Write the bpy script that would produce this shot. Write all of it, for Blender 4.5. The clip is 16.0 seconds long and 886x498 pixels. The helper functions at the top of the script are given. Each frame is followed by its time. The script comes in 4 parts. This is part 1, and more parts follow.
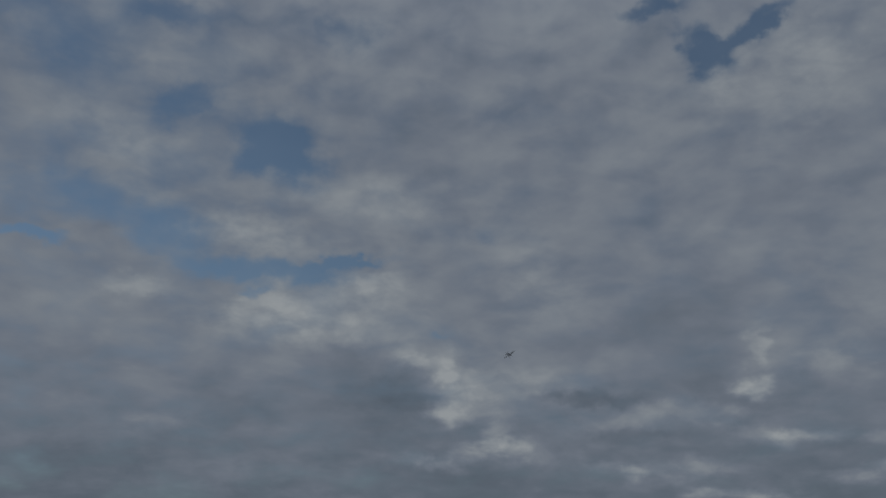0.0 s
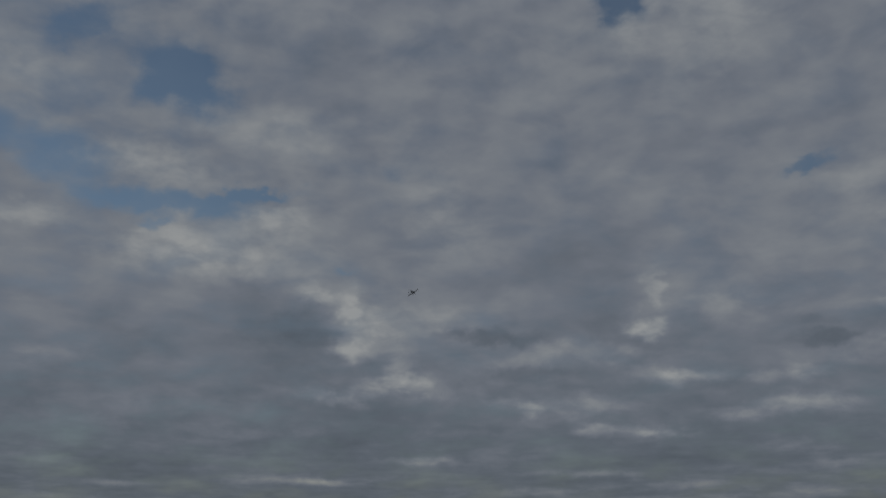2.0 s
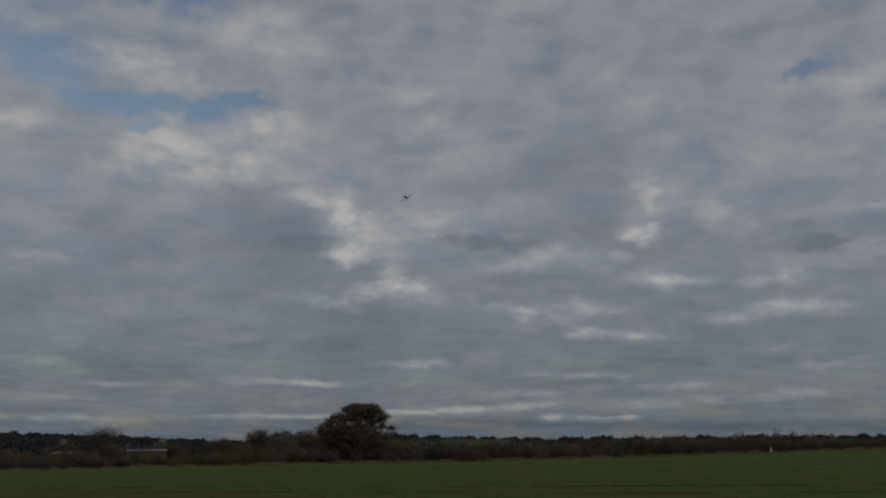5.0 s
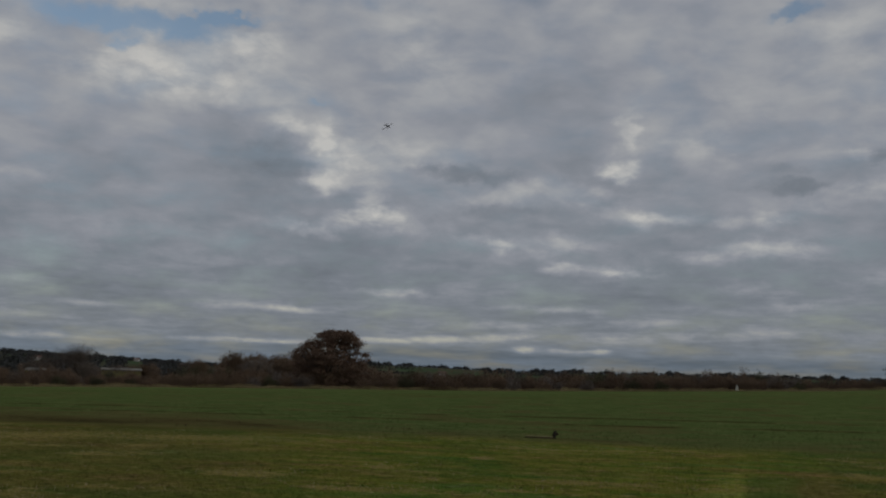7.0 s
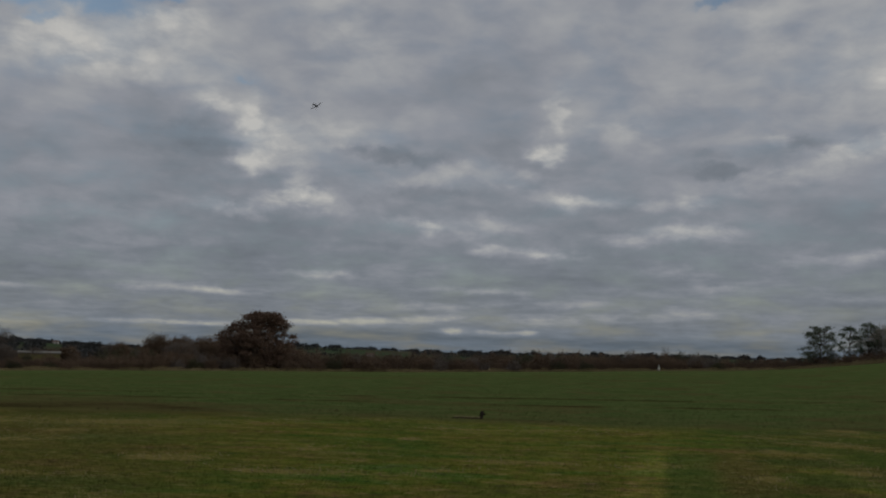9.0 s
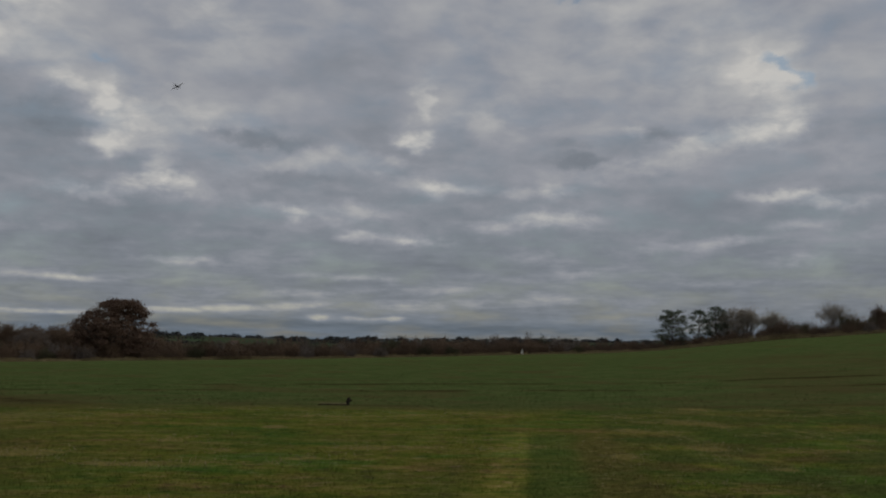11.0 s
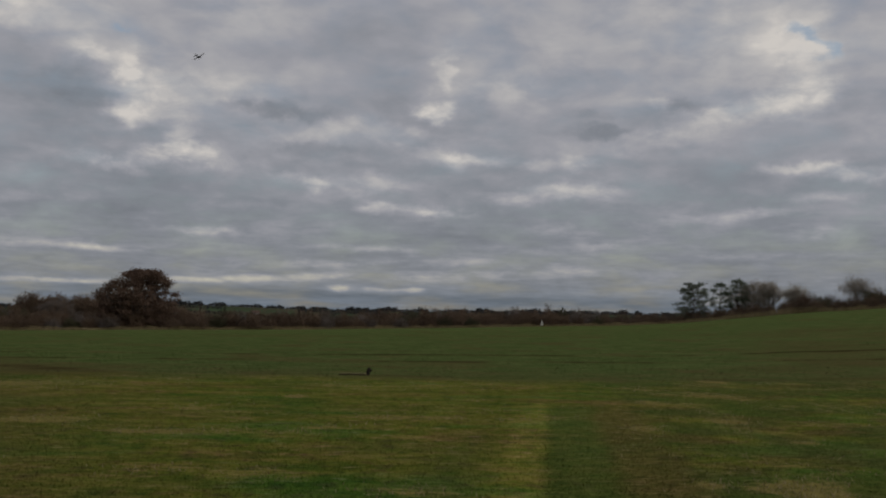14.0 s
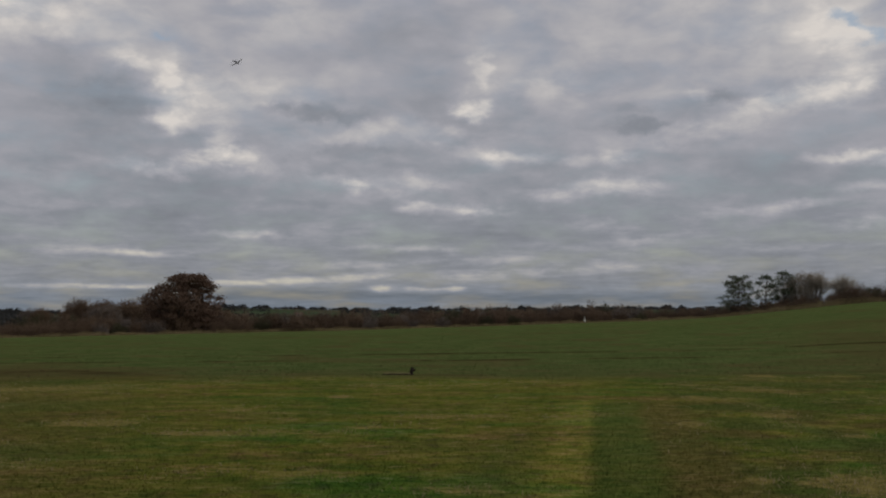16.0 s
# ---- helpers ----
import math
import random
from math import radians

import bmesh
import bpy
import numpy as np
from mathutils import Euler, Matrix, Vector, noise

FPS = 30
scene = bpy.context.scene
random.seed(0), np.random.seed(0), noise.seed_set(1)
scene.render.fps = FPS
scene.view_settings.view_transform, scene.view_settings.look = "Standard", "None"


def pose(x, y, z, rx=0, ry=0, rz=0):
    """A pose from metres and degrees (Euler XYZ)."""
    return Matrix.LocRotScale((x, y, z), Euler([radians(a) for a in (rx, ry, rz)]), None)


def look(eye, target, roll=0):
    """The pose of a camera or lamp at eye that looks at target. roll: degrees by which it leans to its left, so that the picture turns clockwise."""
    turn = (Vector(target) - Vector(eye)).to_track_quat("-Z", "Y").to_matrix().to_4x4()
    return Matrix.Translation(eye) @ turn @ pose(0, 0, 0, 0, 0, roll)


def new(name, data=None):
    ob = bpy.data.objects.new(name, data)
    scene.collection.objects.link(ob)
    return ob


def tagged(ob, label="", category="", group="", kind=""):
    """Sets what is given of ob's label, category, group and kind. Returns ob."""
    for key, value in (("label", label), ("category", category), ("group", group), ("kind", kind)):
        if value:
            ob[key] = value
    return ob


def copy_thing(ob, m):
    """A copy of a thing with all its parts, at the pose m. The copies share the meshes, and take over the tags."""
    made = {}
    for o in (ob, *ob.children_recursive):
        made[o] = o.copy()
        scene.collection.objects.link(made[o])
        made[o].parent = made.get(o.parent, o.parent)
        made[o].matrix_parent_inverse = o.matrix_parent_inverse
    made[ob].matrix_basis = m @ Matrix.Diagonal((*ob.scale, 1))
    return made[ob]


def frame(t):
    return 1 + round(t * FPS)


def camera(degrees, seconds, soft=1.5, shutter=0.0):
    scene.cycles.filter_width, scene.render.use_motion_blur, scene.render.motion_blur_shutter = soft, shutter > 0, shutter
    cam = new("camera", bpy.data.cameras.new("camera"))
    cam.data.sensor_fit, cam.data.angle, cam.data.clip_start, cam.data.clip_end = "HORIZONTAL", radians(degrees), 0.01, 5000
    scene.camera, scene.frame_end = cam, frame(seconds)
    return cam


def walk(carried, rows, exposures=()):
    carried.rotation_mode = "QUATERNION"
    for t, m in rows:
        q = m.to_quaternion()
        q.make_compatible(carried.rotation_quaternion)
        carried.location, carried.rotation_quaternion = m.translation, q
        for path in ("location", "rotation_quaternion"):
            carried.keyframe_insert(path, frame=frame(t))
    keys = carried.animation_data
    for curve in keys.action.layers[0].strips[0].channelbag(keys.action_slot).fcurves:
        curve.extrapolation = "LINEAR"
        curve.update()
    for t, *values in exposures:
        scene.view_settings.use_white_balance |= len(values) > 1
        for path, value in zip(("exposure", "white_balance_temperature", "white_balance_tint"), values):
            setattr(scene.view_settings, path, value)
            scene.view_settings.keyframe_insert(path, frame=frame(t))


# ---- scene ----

# ---------------------------------------------------------------- camera
EYE = 1.65
cam = camera(51.0, 16.0, soft=2.1)

# seconds, yaw, pitch, roll in degrees: a hand-held pan from a fixed stand
TURNS = [
    (0, -3.19, 21.59, -0.40), (0.5, -5.27, 19.94, -0.05), (1, -6.74, 19.28, -0.14),
    (1.5, -8.23, 18.80, -0.24), (2, -9.18, 17.78, 0.04), (2.5, -9.45, 16.11, 0.16),
    (3, -9.47, 14.89, -0.08), (3.5, -10.04, 13.76, -0.62), (4, -9.28, 12.70, -0.14),
    (4.5, -9.45, 12.32, 0.18), (7, -11.25, 7.70, -1.76), (7.5, -11.94, 6.47, -1.44),
    (8, -12.44, 6.93, -1.31), (8.5, -13.49, 6.88, -1.25), (9, -15.65, 6.69, -1.50),
    (9.5, -19.62, 6.29, -1.59), (10, -22.84, 6.12, -0.76), (12.5, -24.09, 5.82, -0.80),
    (13, -23.81, 4.92, -1.15), (13.5, -23.43, 4.41, -1.59), (14, -22.58, 4.21, -1.12),
    (14.5, -21.65, 3.97, -0.40), (15, -20.68, 3.98, -0.18), (15.5, -20.11, 3.75, 0.04),
    (16, -20.00, 4.10, 0.0),
]
# seconds, stops, kelvin, tint
EXPOSURES = [
    (0, -1.08, 5680, 4), (1, -1.09, 5800, 5), (2.5, -1.10, 5950, 6), (3.5, -0.92, 6050, 7), (4, -0.64, 6120, 7), (4.5, -0.68, 6150, 7), (7, -0.34, 6280, 7),
    (8.5, -0.38, 6300, 7), (9.5, -0.36, 6300, 7), (12.5, -0.17, 6450, 9), (14, -0.12, 6550, 10), (15, 0.02, 6600, 11), (16, 0.02, 6600, 11),
]
walk(cam, [(t, pose(0, 0, EYE, 90 + p, r, y)) for t, y, p, r in TURNS], EXPOSURES)

# ---------------------------------------------------------------- world: broken cloud over a pale winter sky
SUN_EL, SUN_AZ = 14.0, 118.0      # degrees; azimuth clockwise from the +y axis

# cloud deck: azimuth, elevation, half width, half height, tilt (degrees), strength
# the bright torn column and the arch beside it
TORN_COLUMN = [
    (1.5, 14.92, 1.36, 0.65, -22, 0.2584), (3.3, 14.1, 0.62, 1.41, 0, 0.1672), (3.9, 12.71, 1.7, 1.76, 0, 0.2736), (3.2, 11.67, 0.84, 0.66, -20, 0.228),
    (8.3, 13.07, 4.05, 1.12, -4, 0.1672), (6.4, 10.72, 0.95, 1.57, 35, 0.2128), (5.2, 9.31, 1.88, 0.56, 8, 0.2736), (7.3, 9.45, 1.36, 0.74, -12, 0.228),
    (2.4, 8.58, 1.96, 0.38, -6, 0.2888), (9.1, 8.88, 2.84, 0.52, 0, 0.0912), (11.3, 10.32, 2.07, 0.51, 14, 0.076), (14, 11.17, 2.95, 0.75, 4, 0.0912),
    (17.3, 11.35, 2.98, 0.76, -3, 0.0836), (20.5, 10.9, 2.15, 0.64, -14, 0.1216), (23.5, 9.65, 1.72, 0.53, -10, 0.1824), (27.5, 9.42, 3.4, 0.35, 0, 0.1216),
]
# short bright streaks halfway up
BROKEN_STREAKS = [
    (30.8, 9.49, 0.84, 0.47, 0, 0.19), (14.7, 7.95, 0.71, 0.41, 0, 0.2584), (13.2, 8.2, 1.88, 0.35, -8, 0.152), (17.7, 7.95, 2.55, 0.65, 2, 0.1824),
    (18.5, 6.69, 1.06, 0.36, -4, 0.3192), (21.7, 6.49, 1.88, 0.3, -2, 0.3344), (27.9, 7.59, 3.18, 0.48, 8, 0.1976), (31.2, 7.77, 2.09, 0.47, -6, 0.2432),
    (46.3, 8.61, 2.52, 0.43, -4, 0.3344), (43.4, 8.95, 2.24, 0.27, 0, 0.152), (41.4, 12.54, 2.7, 0.71, 8, 0.2888), (44.1, 12.99, 1.34, 1.08, 22, 0.228),
    (44.5, 14.6, 0.82, 2.4, 0, 0.1368), (43.2, 15.8, 1.52, 1.39, -25, 0.1976), (38.5, 11.95, 2.79, 0.78, 14, 0.1064), (41, 16.91, 4.29, 3.21, 0, 0.1216),
]
# lit puffs
LIT_PUFFS = [
    (21.8, 12.61, 1.12, 0.52, 0, 0.3952), (22.5, 14.99, 0.6, 1.14, 0, 0.1976), (25.9, 13.95, 2.58, 1.04, 0, 0.1216), (35.7, 12.98, 0.61, 0.33, 0, 0.1824),
    (41.2, 6.49, 2.31, 0.28, 3, 0.1976), (37.9, 6.04, 2.39, 0.28, 2, 0.1216), (44.9, 5.13, 1.82, 0.43, 0, 0.2128), (44.6, 7.26, 1.84, 0.32, 0, 0.152),
    (34.7, 10.76, 2.46, 0.63, 10, 0.1216), (7.9, 4.97, 1.6, 0.29, 0, 0.1976), (1.9, 3.74, 1.27, 0.22, -6, 0.228), (-1.9, 3.88, 1.76, 0.22, 0, 0.1672),
    (17.5, 4.2, 2.54, 0.24, 0, 0.1976), (32, 4.47, 1.24, 0.23, 0, 0.1672), (29.6, 5.35, 1.68, 0.35, 0, 0.1064), (-0.8, 16.29, 3.29, 1.56, 0, 0.076),
]
# thin bands low down
LOW_BANDS = [
    (14.8, 3.12, 4.18, 0.24, 2, 0.152), (-0.1, 1.69, 4.34, 0.16, 0, 0.3344), (7.1, 1.95, 2.37, 0.17, 0, 0.3344), (11.1, 2.13, 3.26, 0.2, 2, 0.3192),
    (14.8, 2.36, 1.88, 0.24, 5, 0.2736), (23.1, 2.44, 4.67, 0.36, 2, 0.1976), (16.2, 1.67, 0.63, 0.24, 0, 0.2736), (18.4, 1.65, 2.53, 0.18, 0, 0.1824),
    (20.8, 1.67, 0.46, 0.18, 0, 0.2736), (24.8, 3.38, 3.82, 0.24, 0, 0.1368), (30, 2.94, 3.76, 0.3, 0, 0.1368), (33.8, 1.65, 3.68, 0.23, 0, 0.0912),
    (40, 3.99, 2.32, 0.23, 0, 0.1064), (46.1, 3.96, 2.15, 0.21, 0, 0.0912),
]
# soft lobes round and under the open sky
HIGH_LOBES = [
    (-2.4, 18.94, 2.78, 0.98, 12, 0.1824), (-7.6, 17.49, 3.05, 1.45, 0, 0.1824), (-16, 18.18, 2.37, 0.64, 0, 0.1672), (-10.1, 16.61, 2.17, 0.77, 0, 0.1064),
    (-4.7, 16.94, 3.34, 0.8, -8, 0.1216), (9.6, 19.29, 2.68, 2.1, 0, 0.1064), (7.9, 22.36, 2.71, 2.87, 0, 0.0456), (-11.2, 21.68, 3.77, 1.29, -6, 0.1216),
    (-1.4, 24.51, 4.41, 1.56, 0, 0.0988), (-7.1, 25.07, 2.54, 0.98, 0, 0.0912), (34.4, 19.92, 2.23, 2.38, 15, 0.1064), (29.2, 15.88, 3.14, 2.22, 0, 0.0532),
    (-14, 10.4, 2.56, 0.76, 0, 0.0912), (-7, 7.9, 4.33, 0.51, 0, 0.0532), (24.2, 9.79, 2.42, 0.35, -4, 0.1672),
]
# thin streaks over the far wood
LEFT_STREAKS = [
    (-14.5, 4.65, 2.12, 0.26, 0, 0.0912), (-9.5, 3.5, 1.88, 0.19, 0, 0.1672), (-12.9, 2.71, 2.87, 0.19, 0, 0.1216), (-0.9, 3.68, 2.44, 0.2, 0, 0.0912),
    (1.8, 3.7, 1.16, 0.23, 0, 0.1672), (-12.5, 1.56, 3.96, 0.19, 0, 0.228), (7.9, 4.87, 1.9, 0.24, 0, 0.152), (18.4, 4.14, 2.27, 0.17, 0, 0.1216),
    (-2.7, 6.48, 3.25, 0.29, 0, 0.0532), (-11.7, 6.89, 3.34, 0.32, 0, 0.0532), (27.5, 30.72, 4.54, 2.9, 20, 0.1368), (21.5, 30.25, 1.55, 1.54, 0, 0.1216),
    (-17.6, 26.36, 5.85, 1.65, -18, 0.1064), (-8.7, 22.16, 6.16, 0.93, -3, 0.1216), (-2.8, 18.71, 3.55, 1.76, 0, 0.1216), (-5.5, 16.79, 5.18, 1.27, 0, 0.0912),
]
# dark undersides
BELLIES = [
    (-1.7, 11.81, 3.53, 1.71, 0, -0.12), (0.6, 12.86, 1.95, 1.2, -30, -0.16), (11.9, 12.41, 3.07, 0.43, 0, -0.24), (14.9, 10.19, 3.29, 0.44, 0, -0.12),
    (32, 11.35, 1.71, 0.44, 0, -0.19), (31.7, 12.37, 0.96, 0.33, 0, -0.1), (37.1, 12.83, 1.66, 0.5, 0, -0.16), (19.4, 13.15, 1.41, 1.36, 0, -0.08),
    (5.9, 7.42, 4.82, 0.37, 0, -0.07), (10.1, 1.28, 8.9, 0.28, 0, -0.16), (25.2, 1.09, 8.96, 0.28, 0, -0.13), (23, 9.12, 5.96, 0.31, 0, -0.07),
    (39.4, 9.05, 2.9, 0.99, 0, -0.06), (24.1, 4.97, 5.93, 0.31, 0, -0.06), (17.6, 16, 3.89, 2.74, 0, -0.07), (-1.7, 14.22, 3.12, 1.71, -20, -0.08),
]
# gaps of blue on the high side
OPEN_SKY = [
    (-8, 27.19, 2.82, 1.53, -25, 0.95), (-10.3, 26.29, 1.1, 0.88, 0, 0.45), (-14.8, 29.28, 2.17, 0.97, 20, 0.55), (-4.2, 34.38, 2.44, 0.98, 0, 0.45),
    (-15, 21.54, 2.39, 1.32, 0, 0.6), (-22.9, 20.34, 2.28, 0.38, 0, 0.95), (-8.6, 19.83, 4.97, 0.75, 0, 0.8), (-2.9, 20.68, 2.4, 0.35, 8, 0.85),
    (-19.9, 22.85, 4.85, 1.45, 0, 0.42), (-22.7, 32.22, 4.36, 1.82, 0, 0.42), (-16.5, 34.4, 3.7, 0.93, 0, 0.5), (21.2, 32.58, 1.86, 1.21, -35, 1),
    (24.7, 33.42, 2.52, 0.69, 20, 1), (17.9, 35.29, 2.34, 0.48, 0, 0.7), (-9.2, 18.62, 1.05, 0.34, 0, 0.6), (9.7, 29.63, 2.75, 0.85, 0, 0.18),
]
# small gaps of blue
SMALL_GAPS = [
    (32.3, 21.4, 1.33, 0.38, 10, 0.62), (6, 22.33, 0.74, 0.74, 0, 0.22), (2.8, 16.27, 0.53, 0.31, 0, 0.3), (44.2, 16.59, 1.07, 0.4, -28, 0.62),
    (45.1, 15.46, 0.41, 0.62, 0, 0.5), (-16, 29, 13, 7, 0, 0.2),
]

world = bpy.data.worlds.new("sky")
scene.world = world
world.use_nodes = True


def sock(tree, value, socket):
    """Links a socket, or sets a plain value."""
    if isinstance(value, bpy.types.NodeSocket):
        tree.links.new(value, socket)
    else:
        socket.default_value = value


def calc(tree, op, a, b=0.0, c=0.0, clamp=False):
    n = tree.nodes.new("ShaderNodeMath")
    n.operation, n.use_clamp = op, clamp
    for value, socket in zip((a, b, c), n.inputs):
        sock(tree, value, socket)
    return n.outputs[0]


def vcalc(tree, op, a, b=(0, 0, 0), c=(0, 0, 0), out=0):
    n = tree.nodes.new("ShaderNodeVectorMath")
    n.operation = op
    for value, socket in zip((a, b, c), n.inputs):
        sock(tree, value, socket)
    return n.outputs[out]


def fractal(tree, vector, scale, detail=5.0, rough=0.55, distort=0.0, out="Fac", dims="3D"):
    n = tree.nodes.new("ShaderNodeTexNoise")
    n.noise_dimensions = dims
    sock(tree, vector, n.inputs["Vector"])
    for key, value in (("Scale", scale), ("Detail", detail), ("Roughness", rough), ("Distortion", distort)):
        n.inputs[key].default_value = value
    return n.outputs[out]


def ramp(tree, fac, *stops):
    n = tree.nodes.new("ShaderNodeValToRGB")
    el = n.color_ramp.elements
    while len(el) < len(stops):
        el.new(0.5)
    for e, (at, colour) in zip(el, stops):
        e.position, e.color = at, (*colour, 1)
    sock(tree, fac, n.inputs[0])
    return n.outputs[0]


def blend(tree, fac, a, b, how="MIX"):
    n = tree.nodes.new("ShaderNodeMix")
    n.data_type, n.blend_type = "RGBA", how
    for value, socket in zip((fac, a, b), (n.inputs[0], n.inputs[6], n.inputs[7])):
        if isinstance(value, tuple) and len(value) == 3:
            value = (*value, 1)
        sock(tree, value, socket)
    return n.outputs[2]


def remap(tree, value, a, b, c=0.0, d=1.0):
    n = tree.nodes.new("ShaderNodeMapRange")
    n.interpolation_type = "SMOOTHSTEP"
    for v, socket in zip((value, a, b, c, d), n.inputs):
        sock(tree, v, socket)
    return n.outputs[0]


def lumps(tree, where, rows):
    """The sum of soft elliptic lumps in azimuth and elevation."""
    total = 0.0
    for az, el, w, h, tilt, amount in rows:
        q = where
        if tilt:
            spin = tree.nodes.new("ShaderNodeVectorRotate")
            spin.rotation_type = "Z_AXIS"
            spin.inputs["Center"].default_value, spin.inputs["Angle"].default_value = (az, el, 0), radians(-tilt)
            sock(tree, where, spin.inputs["Vector"])
            q = spin.outputs[0]
        q = vcalc(tree, "MULTIPLY_ADD", q, (1 / w, 1 / h, 0), (-az / w, -el / h, 0))
        q = vcalc(tree, "DOT_PRODUCT", q, q, out=1)
        total = calc(tree, "MULTIPLY_ADD", calc(tree, "POWER", 0.42, calc(tree, "POWER", q, 1.35)), amount, total)
    return total


def build_sky():
    w = world.node_tree
    w.nodes.clear()
    way = w.nodes.new("ShaderNodeTexCoord").outputs["Generated"]
    xyz = w.nodes.new("ShaderNodeSeparateXYZ")
    w.links.new(way, xyz.inputs[0])
    x, y, z = xyz.outputs
    el = calc(w, "MULTIPLY", calc(w, "ARCSINE", z), 57.2958)
    az = calc(w, "MULTIPLY", calc(w, "ARCTAN2", x, y), 57.2958)
    # the deck seen ever more edge-on towards the horizon
    seen = w.nodes.new("ShaderNodeCombineXYZ")
    sock(w, calc(w, "MULTIPLY", az, 0.38), seen.inputs[0])
    sock(w, calc(w, "MULTIPLY", calc(w, "POWER", calc(w, "MAXIMUM", el, 0.0), 0.68), 2.9), seen.inputs[1])
    q = seen.outputs[0]
    # ragged edges: the clouds are bent by turbulence, less so low down
    bend = vcalc(w, "SUBTRACT", fractal(w, q, 1.1, 4, 0.52, out="Color"), (0.5, 0.5, 0.5))
    pos = w.nodes.new("ShaderNodeCombineXYZ")
    sock(w, az, pos.inputs[0]), sock(w, el, pos.inputs[1])
    stretch = w.nodes.new("ShaderNodeCombineXYZ")
    sock(w, remap(w, el, 1.0, 20.0, 1.2, 2.4), stretch.inputs[0])
    sock(w, remap(w, el, 1.0, 22.0, 0.15, 1.5), stretch.inputs[1])
    where = vcalc(w, "MULTIPLY_ADD", bend, stretch.outputs[0], pos.outputs[0])
    # cauliflower edges
    curl = vcalc(w, "SUBTRACT", fractal(w, vcalc(w, "MULTIPLY", pos.outputs[0], (0.55, 0.75, 1.0)), 1.0, 4, 0.58, out="Color"), (0.5, 0.5, 0.5))
    curls = w.nodes.new("ShaderNodeCombineXYZ")
    sock(w, remap(w, el, 1.0, 14.0, 0.8, 2.6), curls.inputs[0])
    sock(w, remap(w, el, 1.0, 14.0, 0.20, 1.9), curls.inputs[1])
    where = vcalc(w, "MULTIPLY_ADD", curl, curls.outputs[0], where)
    broad = fractal(w, vcalc(w, "ADD", q, (3.0, 9.0, 0)), 0.34, 3, 0.5, 0.4)
    fine = fractal(w, vcalc(w, "ADD", q, (7.3, 2.1, 0)), 0.62, 5, 0.50, 0.2)
    # the sides of the billows that face the light
    shift = fractal(w, vcalc(w, "ADD", q, (7.65, 1.7, 0)), 0.62, 3, 0.45, 0.2)
    lit = calc(w, "SUBTRACT", fine, shift)
    cells = w.nodes.new("ShaderNodeTexVoronoi")
    cells.feature = "SMOOTH_F1"
    cells.inputs["Scale"].default_value, cells.inputs["Smoothness"].default_value = 0.62, 0.6
    sock(w, vcalc(w, "MULTIPLY_ADD", bend, (2.2, 2.2, 0), q), cells.inputs["Vector"])
    puffs = cells.outputs["Distance"]
    tone = calc(w, "MULTIPLY_ADD", calc(w, "SUBTRACT", broad, 0.5), 0.34, 0.42)
    tone = calc(w, "MULTIPLY_ADD", calc(w, "SUBTRACT", fine, 0.5), remap(w, el, 8.0, 24.0, 0.36, 0.20), tone)
    tone = calc(w, "MULTIPLY_ADD", lit, remap(w, el, 2.0, 10.0, 0.10, 0.20), tone)
    tone = calc(w, "MULTIPLY_ADD", calc(w, "SUBTRACT", puffs, 0.42), 0.13, tone)
    # thin streaks low down
    thin = vcalc(w, "MULTIPLY", q, (1.2, 2.2, 1.0))
    streak = fractal(w, thin, 1.3, 5, 0.6, 0.3)
    tone = calc(w, "MULTIPLY_ADD", calc(w, "MULTIPLY", calc(w, "SUBTRACT", streak, 0.5), remap(w, el, 2.0, 9.0, 1.0, 0.0)), 0.40, tone)
    marks = lumps(w, where, TORN_COLUMN + BROKEN_STREAKS + LIT_PUFFS + LOW_BANDS + HIGH_LOBES + LEFT_STREAKS + BELLIES)
    # lit marks break up in the fine turbulence
    marks = calc(w, "MULTIPLY", marks, remap(w, fine, 0.34, 0.62, 0.75, 1.25))
    flocks = fractal(w, vcalc(w, "MULTIPLY", pos.outputs[0], (0.62, 1.25, 1.0)), 1.0, 4, 0.62, 0.35)
    marks = calc(w, "MULTIPLY", marks, remap(w, flocks, 0.34, 0.64, 0.78, 1.20))
    tone = calc(w, "MULTIPLY_ADD", calc(w, "SUBTRACT", flocks, 0.5), remap(w, el, 3.0, 20.0, 0.24, 0.05), tone)
    tone = calc(w, "ADD", tone, marks)
    haze = remap(w, el, 0.2, 2.6, 1.0, 0.0)
    tone = calc(w, "MULTIPLY_ADD", haze, -0.11, tone)
    tone = calc(w, "ADD", tone, remap(w, el, 2.0, 17.0, -0.19, 0.11))
    cloud = ramp(w, tone, (0.0, (0.150, 0.166, 0.190)), (0.30, (0.240, 0.256, 0.290)), (0.50, (0.338, 0.343, 0.380)),
                 (0.72, (0.470, 0.462, 0.468)), (1.0, (0.650, 0.618, 0.585)))
    # low down the lit streaks turn yellowish and the rest slate blue
    low = remap(w, el, 0.5, 7.0, 1.0, 0.0)
    warm = blend(w, calc(w, "MULTIPLY", low, remap(w, tone, 0.35, 0.7, 0.2, 1.0)), cloud, (1.02, 1.0, 0.86), "MULTIPLY")
    cloud = blend(w, calc(w, "MULTIPLY", haze, remap(w, tone, 0.5, 0.35)), warm, (0.82, 0.91, 1.0), "MULTIPLY")
    # gaps of open sky
    air = w.nodes.new("ShaderNodeTexSky")
    air.sky_type, air.sun_disc = "NISHITA", False
    air.sun_elevation, air.sun_rotation = radians(SUN_EL), radians(SUN_AZ)
    air.air_density, air.dust_density, air.ozone_density = 1.0, 0.6, 1.5
    gap = lumps(w, where, OPEN_SKY + SMALL_GAPS)
